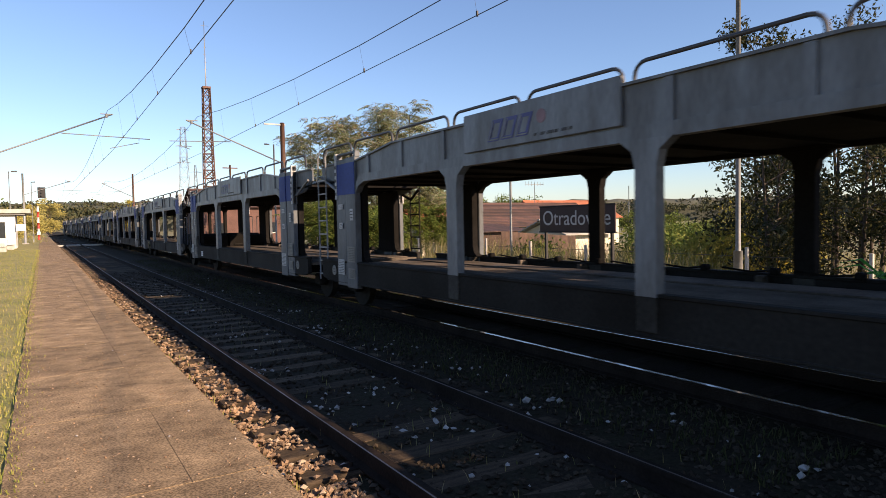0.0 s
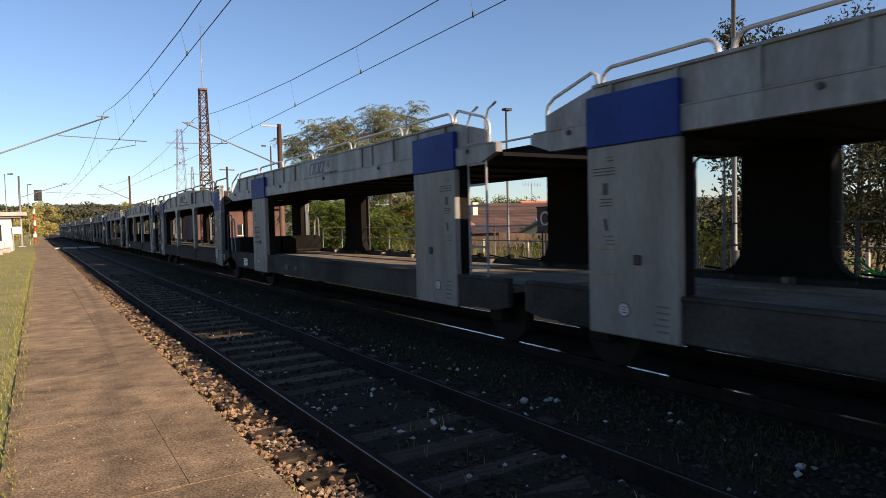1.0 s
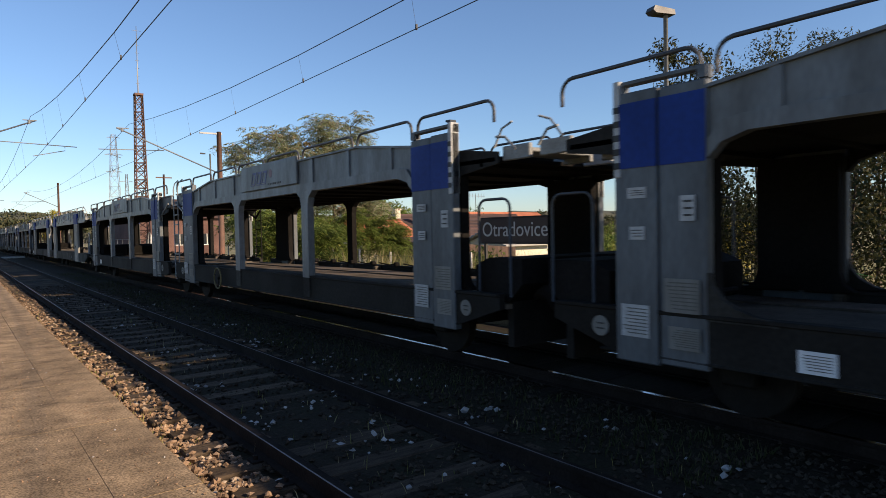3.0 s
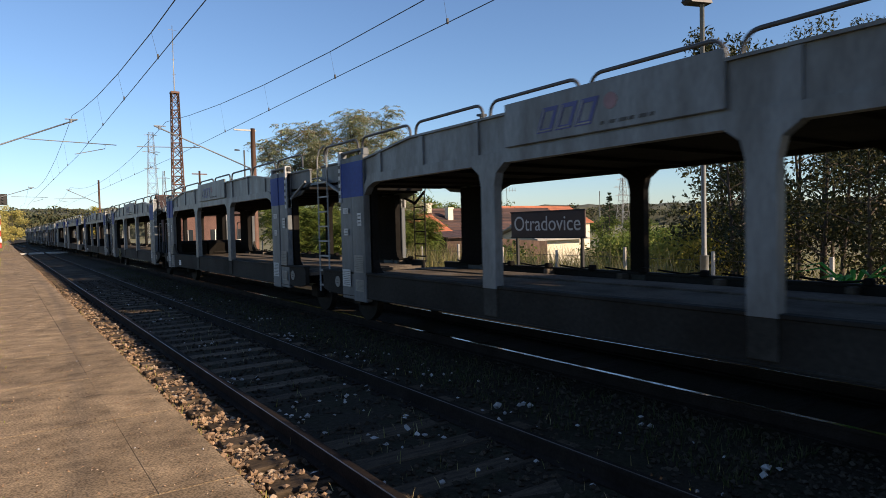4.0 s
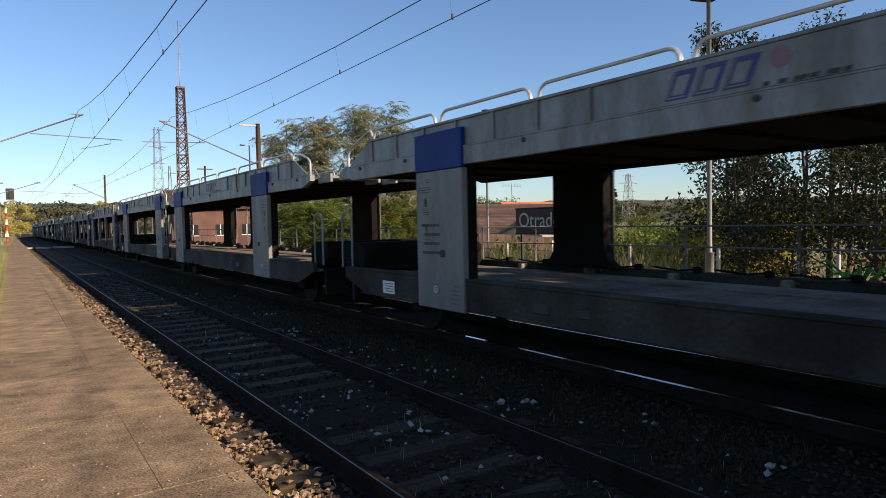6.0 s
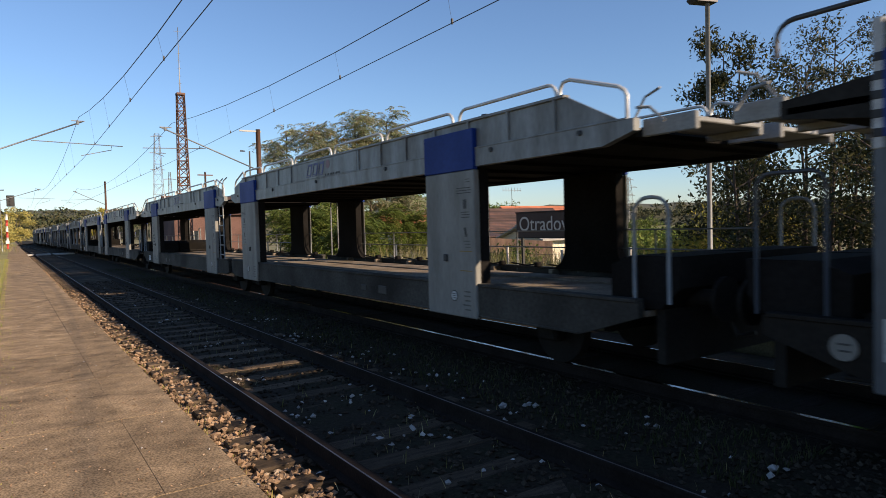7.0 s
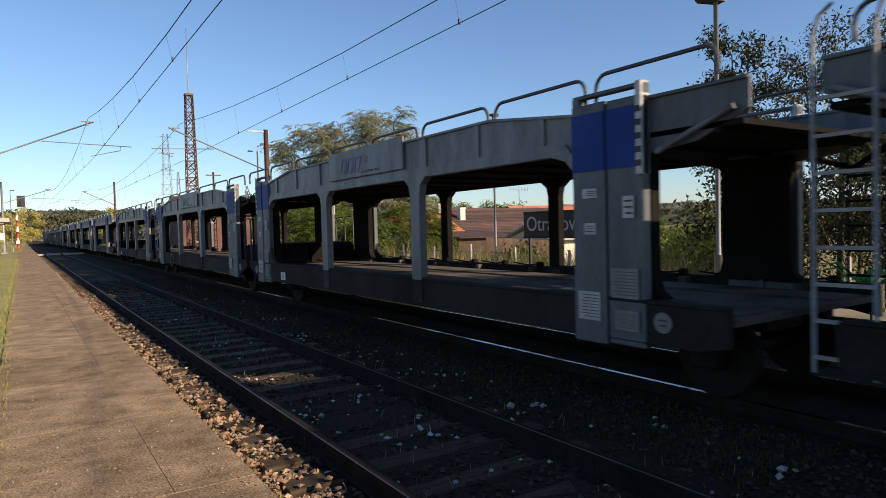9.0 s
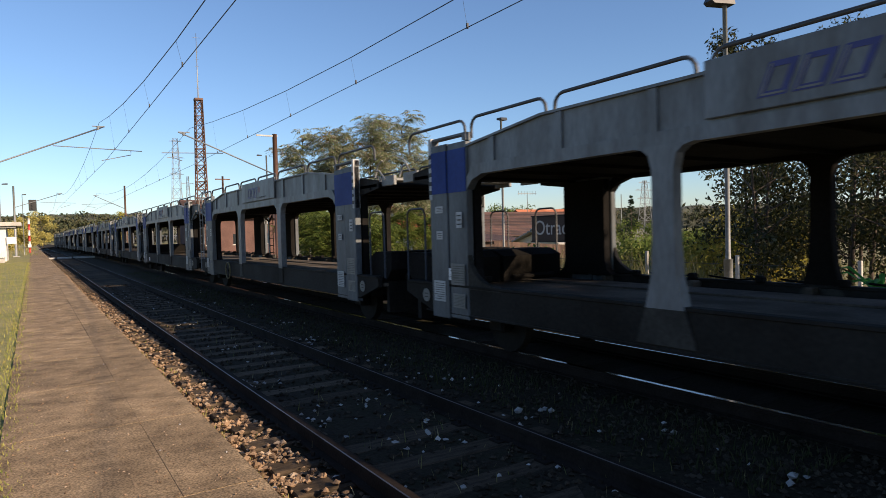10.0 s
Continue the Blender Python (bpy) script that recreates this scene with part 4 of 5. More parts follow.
            bx(bm, sx * (HALF - 0.10), sx * (HALF + 0.0), Y(a), Y(a - 0.09), 2.98, 3.06)
            bx(bm, sx * (HALF - 0.10), sx * (HALF + 0.0), Y(b), Y(b + 0.09), 2.98, 3.06)
            bx(bm, sx * (HALF - 0.10), sx * (HALF + 0.0), Y(a), Y(b), 3.05, 3.09, 0.008)
            p = part("side_panel", bm, M["pillar"], w, "slate grey double side panel with placards")
            bm = bx(bmesh.new(), sx * (HALF + 0.0), sx * (HALF + 0.028), Y(a - 0.01), Y(mid + 0.012), 2.28, 2.88)
            bx(bm, sx * (HALF - 0.01), sx * (HALF + 0.014), Y(mid - 0.012), Y(b + 0.01), 2.28, 2.88)
            part("blue_plate", bm, M["blue"], p, "deep blue top plate")
            edge = a if outer_is_a else b
            s_in = -1 if edge > 0 else 1
            bm = bx(bmesh.new(), sx * (HALF - 0.10), sx * (HALF + 0.03), Y(edge), Y(edge - s_in * -0.0 + s_in * 0.07), 2.2, 3.1, 0.006)
            part("edge_strip", bm, M["placard"], p, "white corner strip with dark ticks")
            for i in range(5 if sx < 0 else 0):
                part("tick", box(sx * (HALF + 0.028), sx * (HALF + 0.034), Y(edge), Y(edge + s_in * 0.07), 2.28 + i * 0.13, 2.34 + i * 0.13), M["black"], p)
            # portal in the near-black paint that carries the interior shade
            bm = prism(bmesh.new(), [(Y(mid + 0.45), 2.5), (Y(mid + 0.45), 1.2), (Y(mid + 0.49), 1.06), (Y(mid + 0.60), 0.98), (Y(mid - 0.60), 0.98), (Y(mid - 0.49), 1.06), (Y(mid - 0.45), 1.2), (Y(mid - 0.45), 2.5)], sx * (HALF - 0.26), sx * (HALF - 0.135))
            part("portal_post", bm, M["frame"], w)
            if sx < 0:
                f = -HALF - 0.024
                lo, hi = min(Y(a), Y(b)), max(Y(a), Y(b))
                for k, (ya, yb, za, zb) in enumerate(((0.06, 0.40, 0.98, 1.28), (0.06, 0.36, 0.66, 0.86), (0.56, 0.86, 0.72, 1.02), (0.10, 0.24, 1.78, 2.0), (0.60, 0.76, 1.62, 1.74), (0.58, 0.78, 2.0, 2.1))):
                    s = part("placard", box(f - 0.004, f, lo + ya, lo + yb, za, zb), M["pale"] if k < 2 else M["placard"], p, "small pale placard")
                    part("print", bars(bmesh.new(), f - 0.005, lo + ya + 0.02, za + 0.02, yb - ya - 0.04, zb - za - 0.04, 8 if k < 3 else 3, seed + k, -1), M["grime"] if k < 3 else M["ink"], s)
                rnd = part("round_mark", cyl(bmesh.new(), (-HALF - 0.004, Y(edge + s_in * -0.22) if False else Y(edge - s_in * 0.2), 0.78), (1, 0, 0), 0.10, 0.008, 20), M["pale"], p, "pale round mark with a dark sign")
                part("print", bars(bmesh.new(), -HALF - 0.009, Y(edge - s_in * 0.2) - 0.05, 0.73, 0.1, 0.1, 2, seed, -1), M["ink"], rnd)
    guard_loops(w, Y, [(6.75, 5.2), (5.05, 3.55), (3.4, 1.55), (1.4, -0.1), (-0.25, -1.75), (-1.9, -3.5), (-3.65, -5.2), (-5.35, -6.75)], 3.0, 0.27, M["guard"], HALF - 0.06)
    for x in (-1.36, 1.36):
        part("grab_loop", tube(bmesh.new(), bent((x, Y(6.95), 0.95), (x, Y(6.4), 0.95), 1.15, 0.12), 0.017, 6), M["guard"], w)
    # inclined end beams under the upper deck
    for sx in (-1, 1):
        bm = prism(bmesh.new(), [(Y(-5.9), 2.40), (Y(-6.5), 2.46), (Y(-7.0), 2.68), (Y(-7.0), 2.92), (Y(-5.9), 2.95)], sx * (HALF - 0.14), sx * (HALF - 0.11))
        bx(bm, sx * (HALF - 0.16), sx * (HALF - 0.08), Y(-5.92), Y(-7.0), 2.92, 2.955, 0.006)
        part("end_beam", bm, M["pillar"], w)
        bm = bmesh.new()
        prism(bm, [(Y(5.95), 2.42), (Y(6.75), 2.52), (Y(6.75), 2.66), (Y(5.95), 2.76)], sx * (HALF - 0.14), sx * (HALF - 0.11))
        part("end_beam", bm, M["sill"], w)
        bm = bmesh.new()
        tube(bm, [(sx * (HALF - 0.05), Y(-6.1), 2.40), (sx * (HALF - 0.05), Y(-6.9), 2.70)], 0.03, 6)
        part("end_brace", bm, M["greyb"], w)
    if sg > 0:
        # ladder up the far side at the middle of the twin, with its bracket
        ladder(w, -6.98, -6.53, 0.95, 2.75, HALF - 0.08, M["frame"])
        part("bracket", tube(bmesh.new(), [(HALF - 0.1, -6.1, 2.45), (HALF - 0.1, -6.6, 2.28), (HALF - 0.1, -7.0, 2.52)], 0.035, 6), M["frame"], w)
    if sg < 0:
        ladder(w, 6.6, 7.03, 0.55, 3.35, -HALF + 0.03, M["midtube"])
    if sg < 0 and wheel and not flared:
        hw = new("handwheel")
        hw.parent = w
        ring = [(-HALF - 0.06, 3.04 + 0.245 * math.cos(q), 0.715 + 0.245 * math.sin(q)) for q in (2 * math.pi * i / 24 for i in range(25))]
        part("rim", tube(bmesh.new(), ring, 0.017, 6), M["yellow"], hw, "dull yellow handwheel rim")
        for q in (0.4, 2.5, 4.6):
            part("spoke", tube(bmesh.new(), [(-HALF - 0.045, 3.04, 0.715), (-HALF - 0.06, 3.04 + 0.24 * math.cos(q), 0.715 + 0.24 * math.sin(q))], 0.009, 5), M["dark"], hw)
        part("hub", cyl(bmesh.new(), (-HALF - 0.03, 3.04, 0.715), (1, 0, 0), 0.035, 0.08, 12), M["dark"], hw)
    if sg > 0:
        y0, z0, off = (5.30, 1.04, 0.026) if flared else (4.12, 0.62, 0.012)
        sheet = part("label_sheet", box(-HALF - off, -HALF - 0.002, y0, y0 + 0.27, z0, z0 + 0.17), M["white"], w, "white paper label sheet")
        part("print", bars(bmesh.new(), -HALF - off - 0.001, y0 + 0.03, z0 + 0.02, 0.21, 0.13, 6, seed, -1), M["grime"], sheet)
    return w


# ---- overhead line ----
def mast(x, y, h, r, material, label):
    m = thing("catenary_mast", pose(x, y, 0), label, "mast")
    part("pole", tube(bmesh.new(), [(0, 0, -0.3), (0, 0, h * 0.5), (0, 0, h)], r, 10, r * 0.75), material, m)
    part("footing", box(-0.35, 0.35, -0.35, 0.35, -0.4, 0.15, 0.03), M["concrete"], m)
    return m


def cantilever(m, dx, node_z, tie_z, reach, sx, foot_z):
    """Arm from the mast to the wire: an inclined tube, a level registration tube and a steady arm."""
    part("top_tube", tube(bmesh.new(), [(0, 0, foot_z), (dx + 0.25 * sx, 0, node_z + 0.12)], 0.036, 8), M["darktube"], m)
    a = dx - 1.9 * sx
    part("level_tube", tube(bmesh.new(), [(a, 0, tie_z), (reach, 0, tie_z - 0.1)], 0.022, 8), M["darktube"], m)
    part("steady_arm", tube(bmesh.new(), [(reach - 0.5 * sx, 0, tie_z - 0.12), (reach - 0.5 * sx, 0, tie_z - 0.3), (dx + 0.1 * sx, 0, 5.58)], 0.018, 6), M["darktube"], m)
    bm = bx(bmesh.new(), dx - 0.25, dx + 0.3, -0.03, 0.03, node_z + 0.1, node_z + 0.14)
    cyl(bm, (dx, 0, node_z + 0.03), (0, 0, 1), 0.06, 0.16, 8)
    part("clamp", bm, M["darktube"], m)


mast_l = mast(-2.3, 35, 8.0, 0.13, M["greysteel"], "grey steel catenary mast with a long cantilever arm")
cantilever(mast_l, 5.15, 7.1, 6.2, 7.05, 1, 4.85)
mast_r = mast(11.2, 34, 7.2, 0.16, M["ruststeel"], "rusty steel catenary mast with a cantilever arm")
cantilever(mast_r, -4.65, 6.9, 6.05, -5.7, -1, 5.0)
part("bracket", box(-1.0, 0.15, -0.04, 0.04, 7.05, 7.13), M["greysteel"], mast_r)
mast_l2 = mast(-1.6, 86, 8.0, 0.13, M["greysteel"], "distant grey catenary mast with a cantilever arm")
cantilever(mast_l2, 4.4, 7.1, 6.2, 6.0, 1, 5.6)
mast_r2 = mast(9.6, 86, 8.2, 0.14, M["ruststeel"], "distant rusty catenary mast with a cantilever arm")
cantilever(mast_r2, -3.1, 6.9, 6.05, -4.6, -1, 5.4)
SUPPORTS = [-65, -15, 34.5, 86, 137, 187]


def wire_run(c, name, low=5.46, sag=1.39):
    o = thing(name, pose(0, 0, 0), "thin dark overhead contact line with droppers", "overhead line", kind="structure")
    contact, carrier = [], []
    for k in range(len(SUPPORTS) - 1):
        a, b = SUPPORTS[k], SUPPORTS[k + 1]
        for i in range(11):
            f = i / 10
            y = a + (b - a) * f
            st = 0.22 * (-1) ** k * (1 - 2 * f)
            contact.append((c + 0.1 + st, y, low))
            carrier.append((c + st * 0.7, y, 7.32 - 4 * f * (1 - f) * (sag if k < 3 else 0.9)))
            if 0 < i < 10 and y < 60 and y > 4:
                part("dropper", tube(bmesh.new(), [(c + 0.1 + st, y, low), (c + st * 0.7, y, carrier[-1][2])], 0.003, 4), M["wire"], o)
                bm = bx(bmesh.new(), c + 0.085 + st, c + 0.115 + st, y - 0.02, y + 0.02, low - 0.02, low + 0.08)
                part("dropper_clip", bm, M["wire"], o)
    part("contact_wire", tube(bmesh.new(), contact, 0.009, 5), M["wire"], o)
    part("carrier_wire", tube(bmesh.new(), carrier, 0.0105, 5), M["wire"], o)


wire_run(NEAR_C - 0.08, "overhead_line")
wire_run(FAR_C + 0.36, "overhead_line", 5.50, 1.24)


# ---- lattice masts ----
def lattice(name, x, y, z0, z1, w0, w1, r, material, label, panels, arms=()):
    o = thing(name, pose(x, y, 0), label, "lattice tower")
    def corner(i, f):
        w = (w0 + (w1 - w0) * f) / 2
        return Vector((w * (1, 1, -1, -1)[i], w * (1, -1, -1, 1)[i], z0 + (z1 - z0) * f))
    for i in range(4):
        part("leg", tube(bmesh.new(), [corner(i, 0), corner(i, 1)], r, 4), material, o)
    bm = bmesh.new()
    for k in range(panels):
        f, g = k / panels, (k + 1) / panels
        for i in range(4):
            j = (i + 1) % 4
            tube(bm, [corner(i, f), corner(j, g)], r * 0.55, 4)
            tube(bm, [corner(i, g), corner(j, g)], r * 0.5, 4)
            if k % 2:
                tube(bm, [corner(j, f), corner(i, g)], r * 0.55, 4)
    part("bracing", bm, material, o)
    for z, l in arms:
        bm = bmesh.new()
        tube(bm, [(-l, 0, z), (0, 0, z + l * 0.18), (l, 0, z)], r * 0.8, 4)
        tube(bm, [(-l, 0, z), (l, 0, z)], r * 0.8, 4)
        part("cross_arm", bm, material, o)
    return o


tower = lattice("radio_mast", 11.85, 55, -0.4, 13.0, 1.0, 0.52, 0.06, M["ruststeel"], "brown rusty lattice radio mast with a thin whip antenna", 20)
part("platform_cap", box(-0.32, 0.32, -0.32, 0.32, 12.95, 13.1), M["ruststeel"], tower)
part("antenna", tube(bmesh.new(), [(0, 0, 13.0), (0, 0, 15.5), (0, 0, 18.4)], 0.05, 6, 0.02), M["greysteel"], tower)
for z, l in ((13.9, 0.13), (14.5, 0.13), (15.1, 0.13), (15.7, 0.13), (16.3, 0.13), (16.9, 0.13), (18.05, 0.33)):
    part("antenna_rung", tube(bmesh.new(), [(-l, 0, z), (l, 0, z)], 0.015, 4), M["greysteel"], tower)
lattice("power_pylon", 45.2, 250, -2, 38, 4.6, 1.5, 0.085, M["greysteel"], "far pale grey lattice power pylon", 11, ((37, 2.2), (31, 3.0), (25, 2.6)))
lattice("power_pylon", 55, 280, -2, 27, 3.0, 0.6, 0.08, M["greysteel"], "far pale grey lattice power pylon", 9, ((24, 2.5),))
lattice("power_pylon", 241, 200, -4, 22.5, 5.5, 1.4, 0.11, M["greysteel"], "far pale grey lattice power pylon", 10, ((21.5, 4), (18, 6.5), (14.2, 5)))
pole_far = thing("far_mast", pose(225, 200, 0), "far thin grey mast", "mast")
part("pole", tube(bmesh.new(), [(0, 0, -4), (0, 0, 16)], 0.18, 6), M["greysteel"], pole_far)


# ---- platform lamps, sign, signal ----
def street_lamp(x, y, h, arm, label, r=0.055, z0=0.0):
    o = thing("street_lamp", pose(x, y, z0), label, "lamp")
    part("pole", tube(bmesh.new(), [(0, 0, -0.2), (0, 0, 1.2), (0, 0, 1.25), (0, 0, h - z0)], r * 1.0, 10, r * 0.8), M["greysteel"], o)
    part("base_sleeve", tube(bmesh.new(), [(0, 0, -0.2), (0, 0, 1.1)], r * 1.55, 10), M["greysteel"], o)
    bm = prism(bmesh.new(), [(-0.32, 0), (-0.30, 0.09), (0.12, 0.13), (0.16, 0.05), (0.1, 0)], -0.12, 0.12)
    bmesh.ops.rotate(bm, verts=bm.verts, matrix=Matrix.Rotation(math.atan2(-arm[1], -arm[0]) - math.pi / 2 + math.pi, 3, "Z"))
    bmesh.ops.translate(bm, verts=bm.verts, vec=(arm[0] * 0.5, arm[1] * 0.5, h - z0 - 0.05))
    part("lamp_head", bm, M["guard"], o)
    return o


street_lamp(10.5, 6.88, 5.66, (-0.36, 0.12), "grey steel platform lamp with a flat head", 0.05)
street_lamp(17.2, 21.9, 6.5, (0.3, 0.1), "slim grey lamp post behind the platform", 0.06, -0.7)
street_lamp(18.9, 60, 9.3, (-1.4, 0.3), "distant grey street lamp with a flat head", 0.09, -1)
street_lamp(-2.35, 70, 7.0, (1.0, 0.0), "distant slim grey platform lamp", 0.04)
street_lamp(-0.9, 95, 7.6, (0.6, 0.0), "distant slim grey platform lamp", 0.045)
pole3 = thing("utility_pole", pose(22.2, 90, 0), "distant dark utility pole with a crossbar", "pole")
part("pole", tube(bmesh.new(), [(0, 0, -1), (0, 0, 10)], 0.13, 6), M["ruststeel"], pole3)
part("crossbar", box(-1.0, 1.0, -0.06, 0.06, 9.5, 9.65), M["ruststeel"], pole3)

sign = thing("station_sign", pose(10.5, 10.98, 0), "dark brown station name board with white letters on posts", "sign")
part("board", box(-0.02, 0.02, -1.23, 1.23, 1.43, 2.02, 0.006), M["signface"], sign)
part("frame", bx(bx(bmesh.new(), -0.03, 0.03, -1.25, 1.25, 2.02, 2.05), -0.03, 0.03, -1.25, 1.25, 1.40, 1.43), M["black"], sign)
for y in (-1.08, 1.08):
    part("post", box(0.025, 0.085, y - 0.03, y + 0.03, 0.0, 2.0), M["black"], sign)
fc = bpy.data.curves.new("letters", "FONT")
fc.body, fc.size, fc.align_x, fc.align_y, fc.extrude = "Otradovice", 0.50, "CENTER", "CENTER", 0.003
fo = new("letters_curve", fc)
bpy.context.view_layer.update()
lm = bpy.data.meshes.new_from_object(fo.evaluated_get(bpy.context.evaluated_depsgraph_get()))
bpy.data.objects.remove(fo)
letters = new("letters", lm)
lm.materials.append(M["signwhite"])
letters.parent = sign
letters.matrix_basis = pose(-0.026, 0, 1.735, 90, 0, -90)
xs = [v.co.x for v in lm.vertices]
kx = 2.2 / (max(xs) - min(xs))
for v in lm.vertices:
    v.co.x *= kx

signal = thing("railway_signal", pose(0.0, 100, -0.1), "red and white banded signal post with a black head", "signal")
for i in range(6):
    part("post_band", tube(bmesh.new(), [(-0.35, 0, 0.4 + i * 0.75), (-0.35, 0, 1.15 + i * 0.75)], 0.14, 8), M["hut"] if i % 2 else M["red"], signal)
bm = bx(bmesh.new(), -0.28, 0.62, -0.1, 0.2, 5.9, 7.35, 0.04)
part("signal_head", bm, M["black"], signal)
for z in (6.25, 6.65, 7.05):
    part("lens_hood", cyl(bmesh.new(), (0.17, -0.16, z), (0, 1, 0), 0.13, 0.2, 12), M["black"], signal)
part("marker_plate", box(-0.55, -0.15, -0.18, -0.15, 1.1, 1.5), M["hut"], signal)

hut = thing("station_hut", pose(-4.4, 70, 0.0), "white flat-roofed station hut with a dark window", "hut")
part("wall", box(-3.2, 2.45, -2.5, 2.5, 0, 3.0, 0.02), M["hut"], hut)
part("roof", box(-3.6, 3.6, -3.0, 3.0, 3.15, 3.5, 0.03), M["concrete"], hut)
part("roof_edge", box(-3.4, 3.2, -2.8, 2.8, 3.0, 3.15), M["greywall"], hut)
win = part("window", box(0.4, 1.75, -2.52, -2.49, 1.0, 2.4), M["glass"], hut)
for wx in (0.35, 1.7):
    part("window_frame", box(wx, wx + 0.1, -2.54, -2.5, 0.95, 2.45), M["hut"], win)
part("notice_board", box(2.5, 3.2, -2.7, -2.66, 1.6, 2.2), M["white"], hut)
part("vent", box(1.0, 1.6, -2.53, -2.49, 0.3, 0.55), M["concrete"], hut)


def bench(x, y, rz):
    o = thing("bench", pose(x, y, 0.07, 0, 0, rz), "white concrete bench with slatted seat on the grass", "bench", "platform benches")
    for i in range(3):
        part("seat_slat", box(-0.8, 0.8, -0.2 + i * 0.14, -0.08 + i * 0.14, 0.42, 0.46), M["hut"], o)
    for i in range(2):
        part("back_slat", box(-0.8, 0.8, 0.22, 0.26, 0.55 + i * 0.16, 0.67 + i * 0.16), M["hut"], o)
    for sx in (-0.6, 0.6):
        part("foot", box(sx - 0.06, sx + 0.06, -0.2, 0.26, 0, 0.42, 0.01), M["concrete"], o)


bench(-2.5, 58, 90)
bench(-2.2, 64, 90)


# ---- plants ----
def leaf_mesh(name, centres, per, spread, size, material, parent, seed, droop=0.0, slim=0.45):
    rng = np.random.default_rng(seed)
    n = len(centres) * per
    c = np.repeat(np.array(centres, float), per, axis=0)
    d = rng.normal(size=(n, 3))
    d /= np.linalg.norm(d, axis=1)[:, None]
    c = c + d * (np.array(spread) * rng.random((n, 1)) ** 0.5)
    a = rng.normal(size=(n, 3))
    a[:, 2] -= droop
    a /= np.linalg.norm(a, axis=1)[:, None]
    b = np.cross(a, rng.normal(size=(n, 3)))
    b /= np.linalg.norm(b, axis=1)[:, None]
    s = size * rng.uniform(0.5, 1.3, (n, 1))
    v = np.stack([c - a * s, c + b * s * slim, c + a * s, c - b * s * slim], 1).reshape(-1, 3)
    me = bpy.data.meshes.new(name)
    me.vertices.add(n * 4)
    me.vertices.foreach_set("co", v.ravel())
    me.loops.add(n * 4)
    me.loops.foreach_set("vertex_index", np.arange(n * 4))
    me.polygons.add(n)
    me.polygons.foreach_set("loop_start", np.arange(n) * 4)
    me.polygons.foreach_set("loop_total", np.full(n, 4))
    me.update(calc_edges=True)
    me.materials.append(material)
    ob = new(name, me)
    ob.parent = parent
    return ob


def frond_mesh(name, tips, per, length, material, parent, seed):
    """Feathery fronds that radiate and arch from each tip, each with paired leaflets."""
    rng = np.random.default_rng(seed)
    n, nodes = len(tips) * per, 8
    p = np.repeat(np.array(tips, float), per, axis=0) + rng.normal(0, 0.10, (n, 3))
    a = rng.uniform(0, 2 * np.pi, n)
    d = np.stack([np.cos(a), np.sin(a), np.zeros(n)], 1)
    l = length * rng.uniform(0.6, 1.2, n)
    rise, fall = rng.uniform(0.1, 0.9, n), rng.uniform(0.5, 1.1, n)
    side = np.stack([-d[:, 1], d[:, 0], np.zeros(n)], 1)
    quads = []
    for k in range(nodes):
        u = (k + 1.5) / (nodes + 0.5)
        c = p + d * (l * u)[:, None]
        c[:, 2] += l * (rise * u - fall * u * u)
        for sg in (-1, 1):
            w = (0.30 if k < nodes - 1 else 0.2) * (1.1 - 0.5 * abs(u - 0.45))
            out = side * sg + d * 0.45 + rng.normal(0, 0.16, (n, 3))
            out[:, 2] -= rng.uniform(0.15, 0.75, n)
            e = c + out * (l * w)[:, None]
            m = (c + e) / 2
            h = d * (l * 0.05)[:, None] + rng.normal(0, 0.006, (n, 3))
            quads.append(np.stack([c, m + h, e, m - h], 1))
    v = np.concatenate(quads).reshape(-1, 3)
    q = len(v) // 4
    me = bpy.data.meshes.new(name)
    me.vertices.add(q * 4)
    me.vertices.foreach_set("co", v.ravel())
    me.loops.add(q * 4)
    me.loops.foreach_set("vertex_index", np.arange(q * 4))
    me.polygons.add(q)
    me.polygons.foreach_set("loop_start", np.arange(q) * 4)
    me.polygons.foreach_set("loop_total", np.full(q, 4))
    me.update(calc_edges=True)
    me.materials.append(material)
    ob = new(name, me)
    ob.parent = parent
    return ob


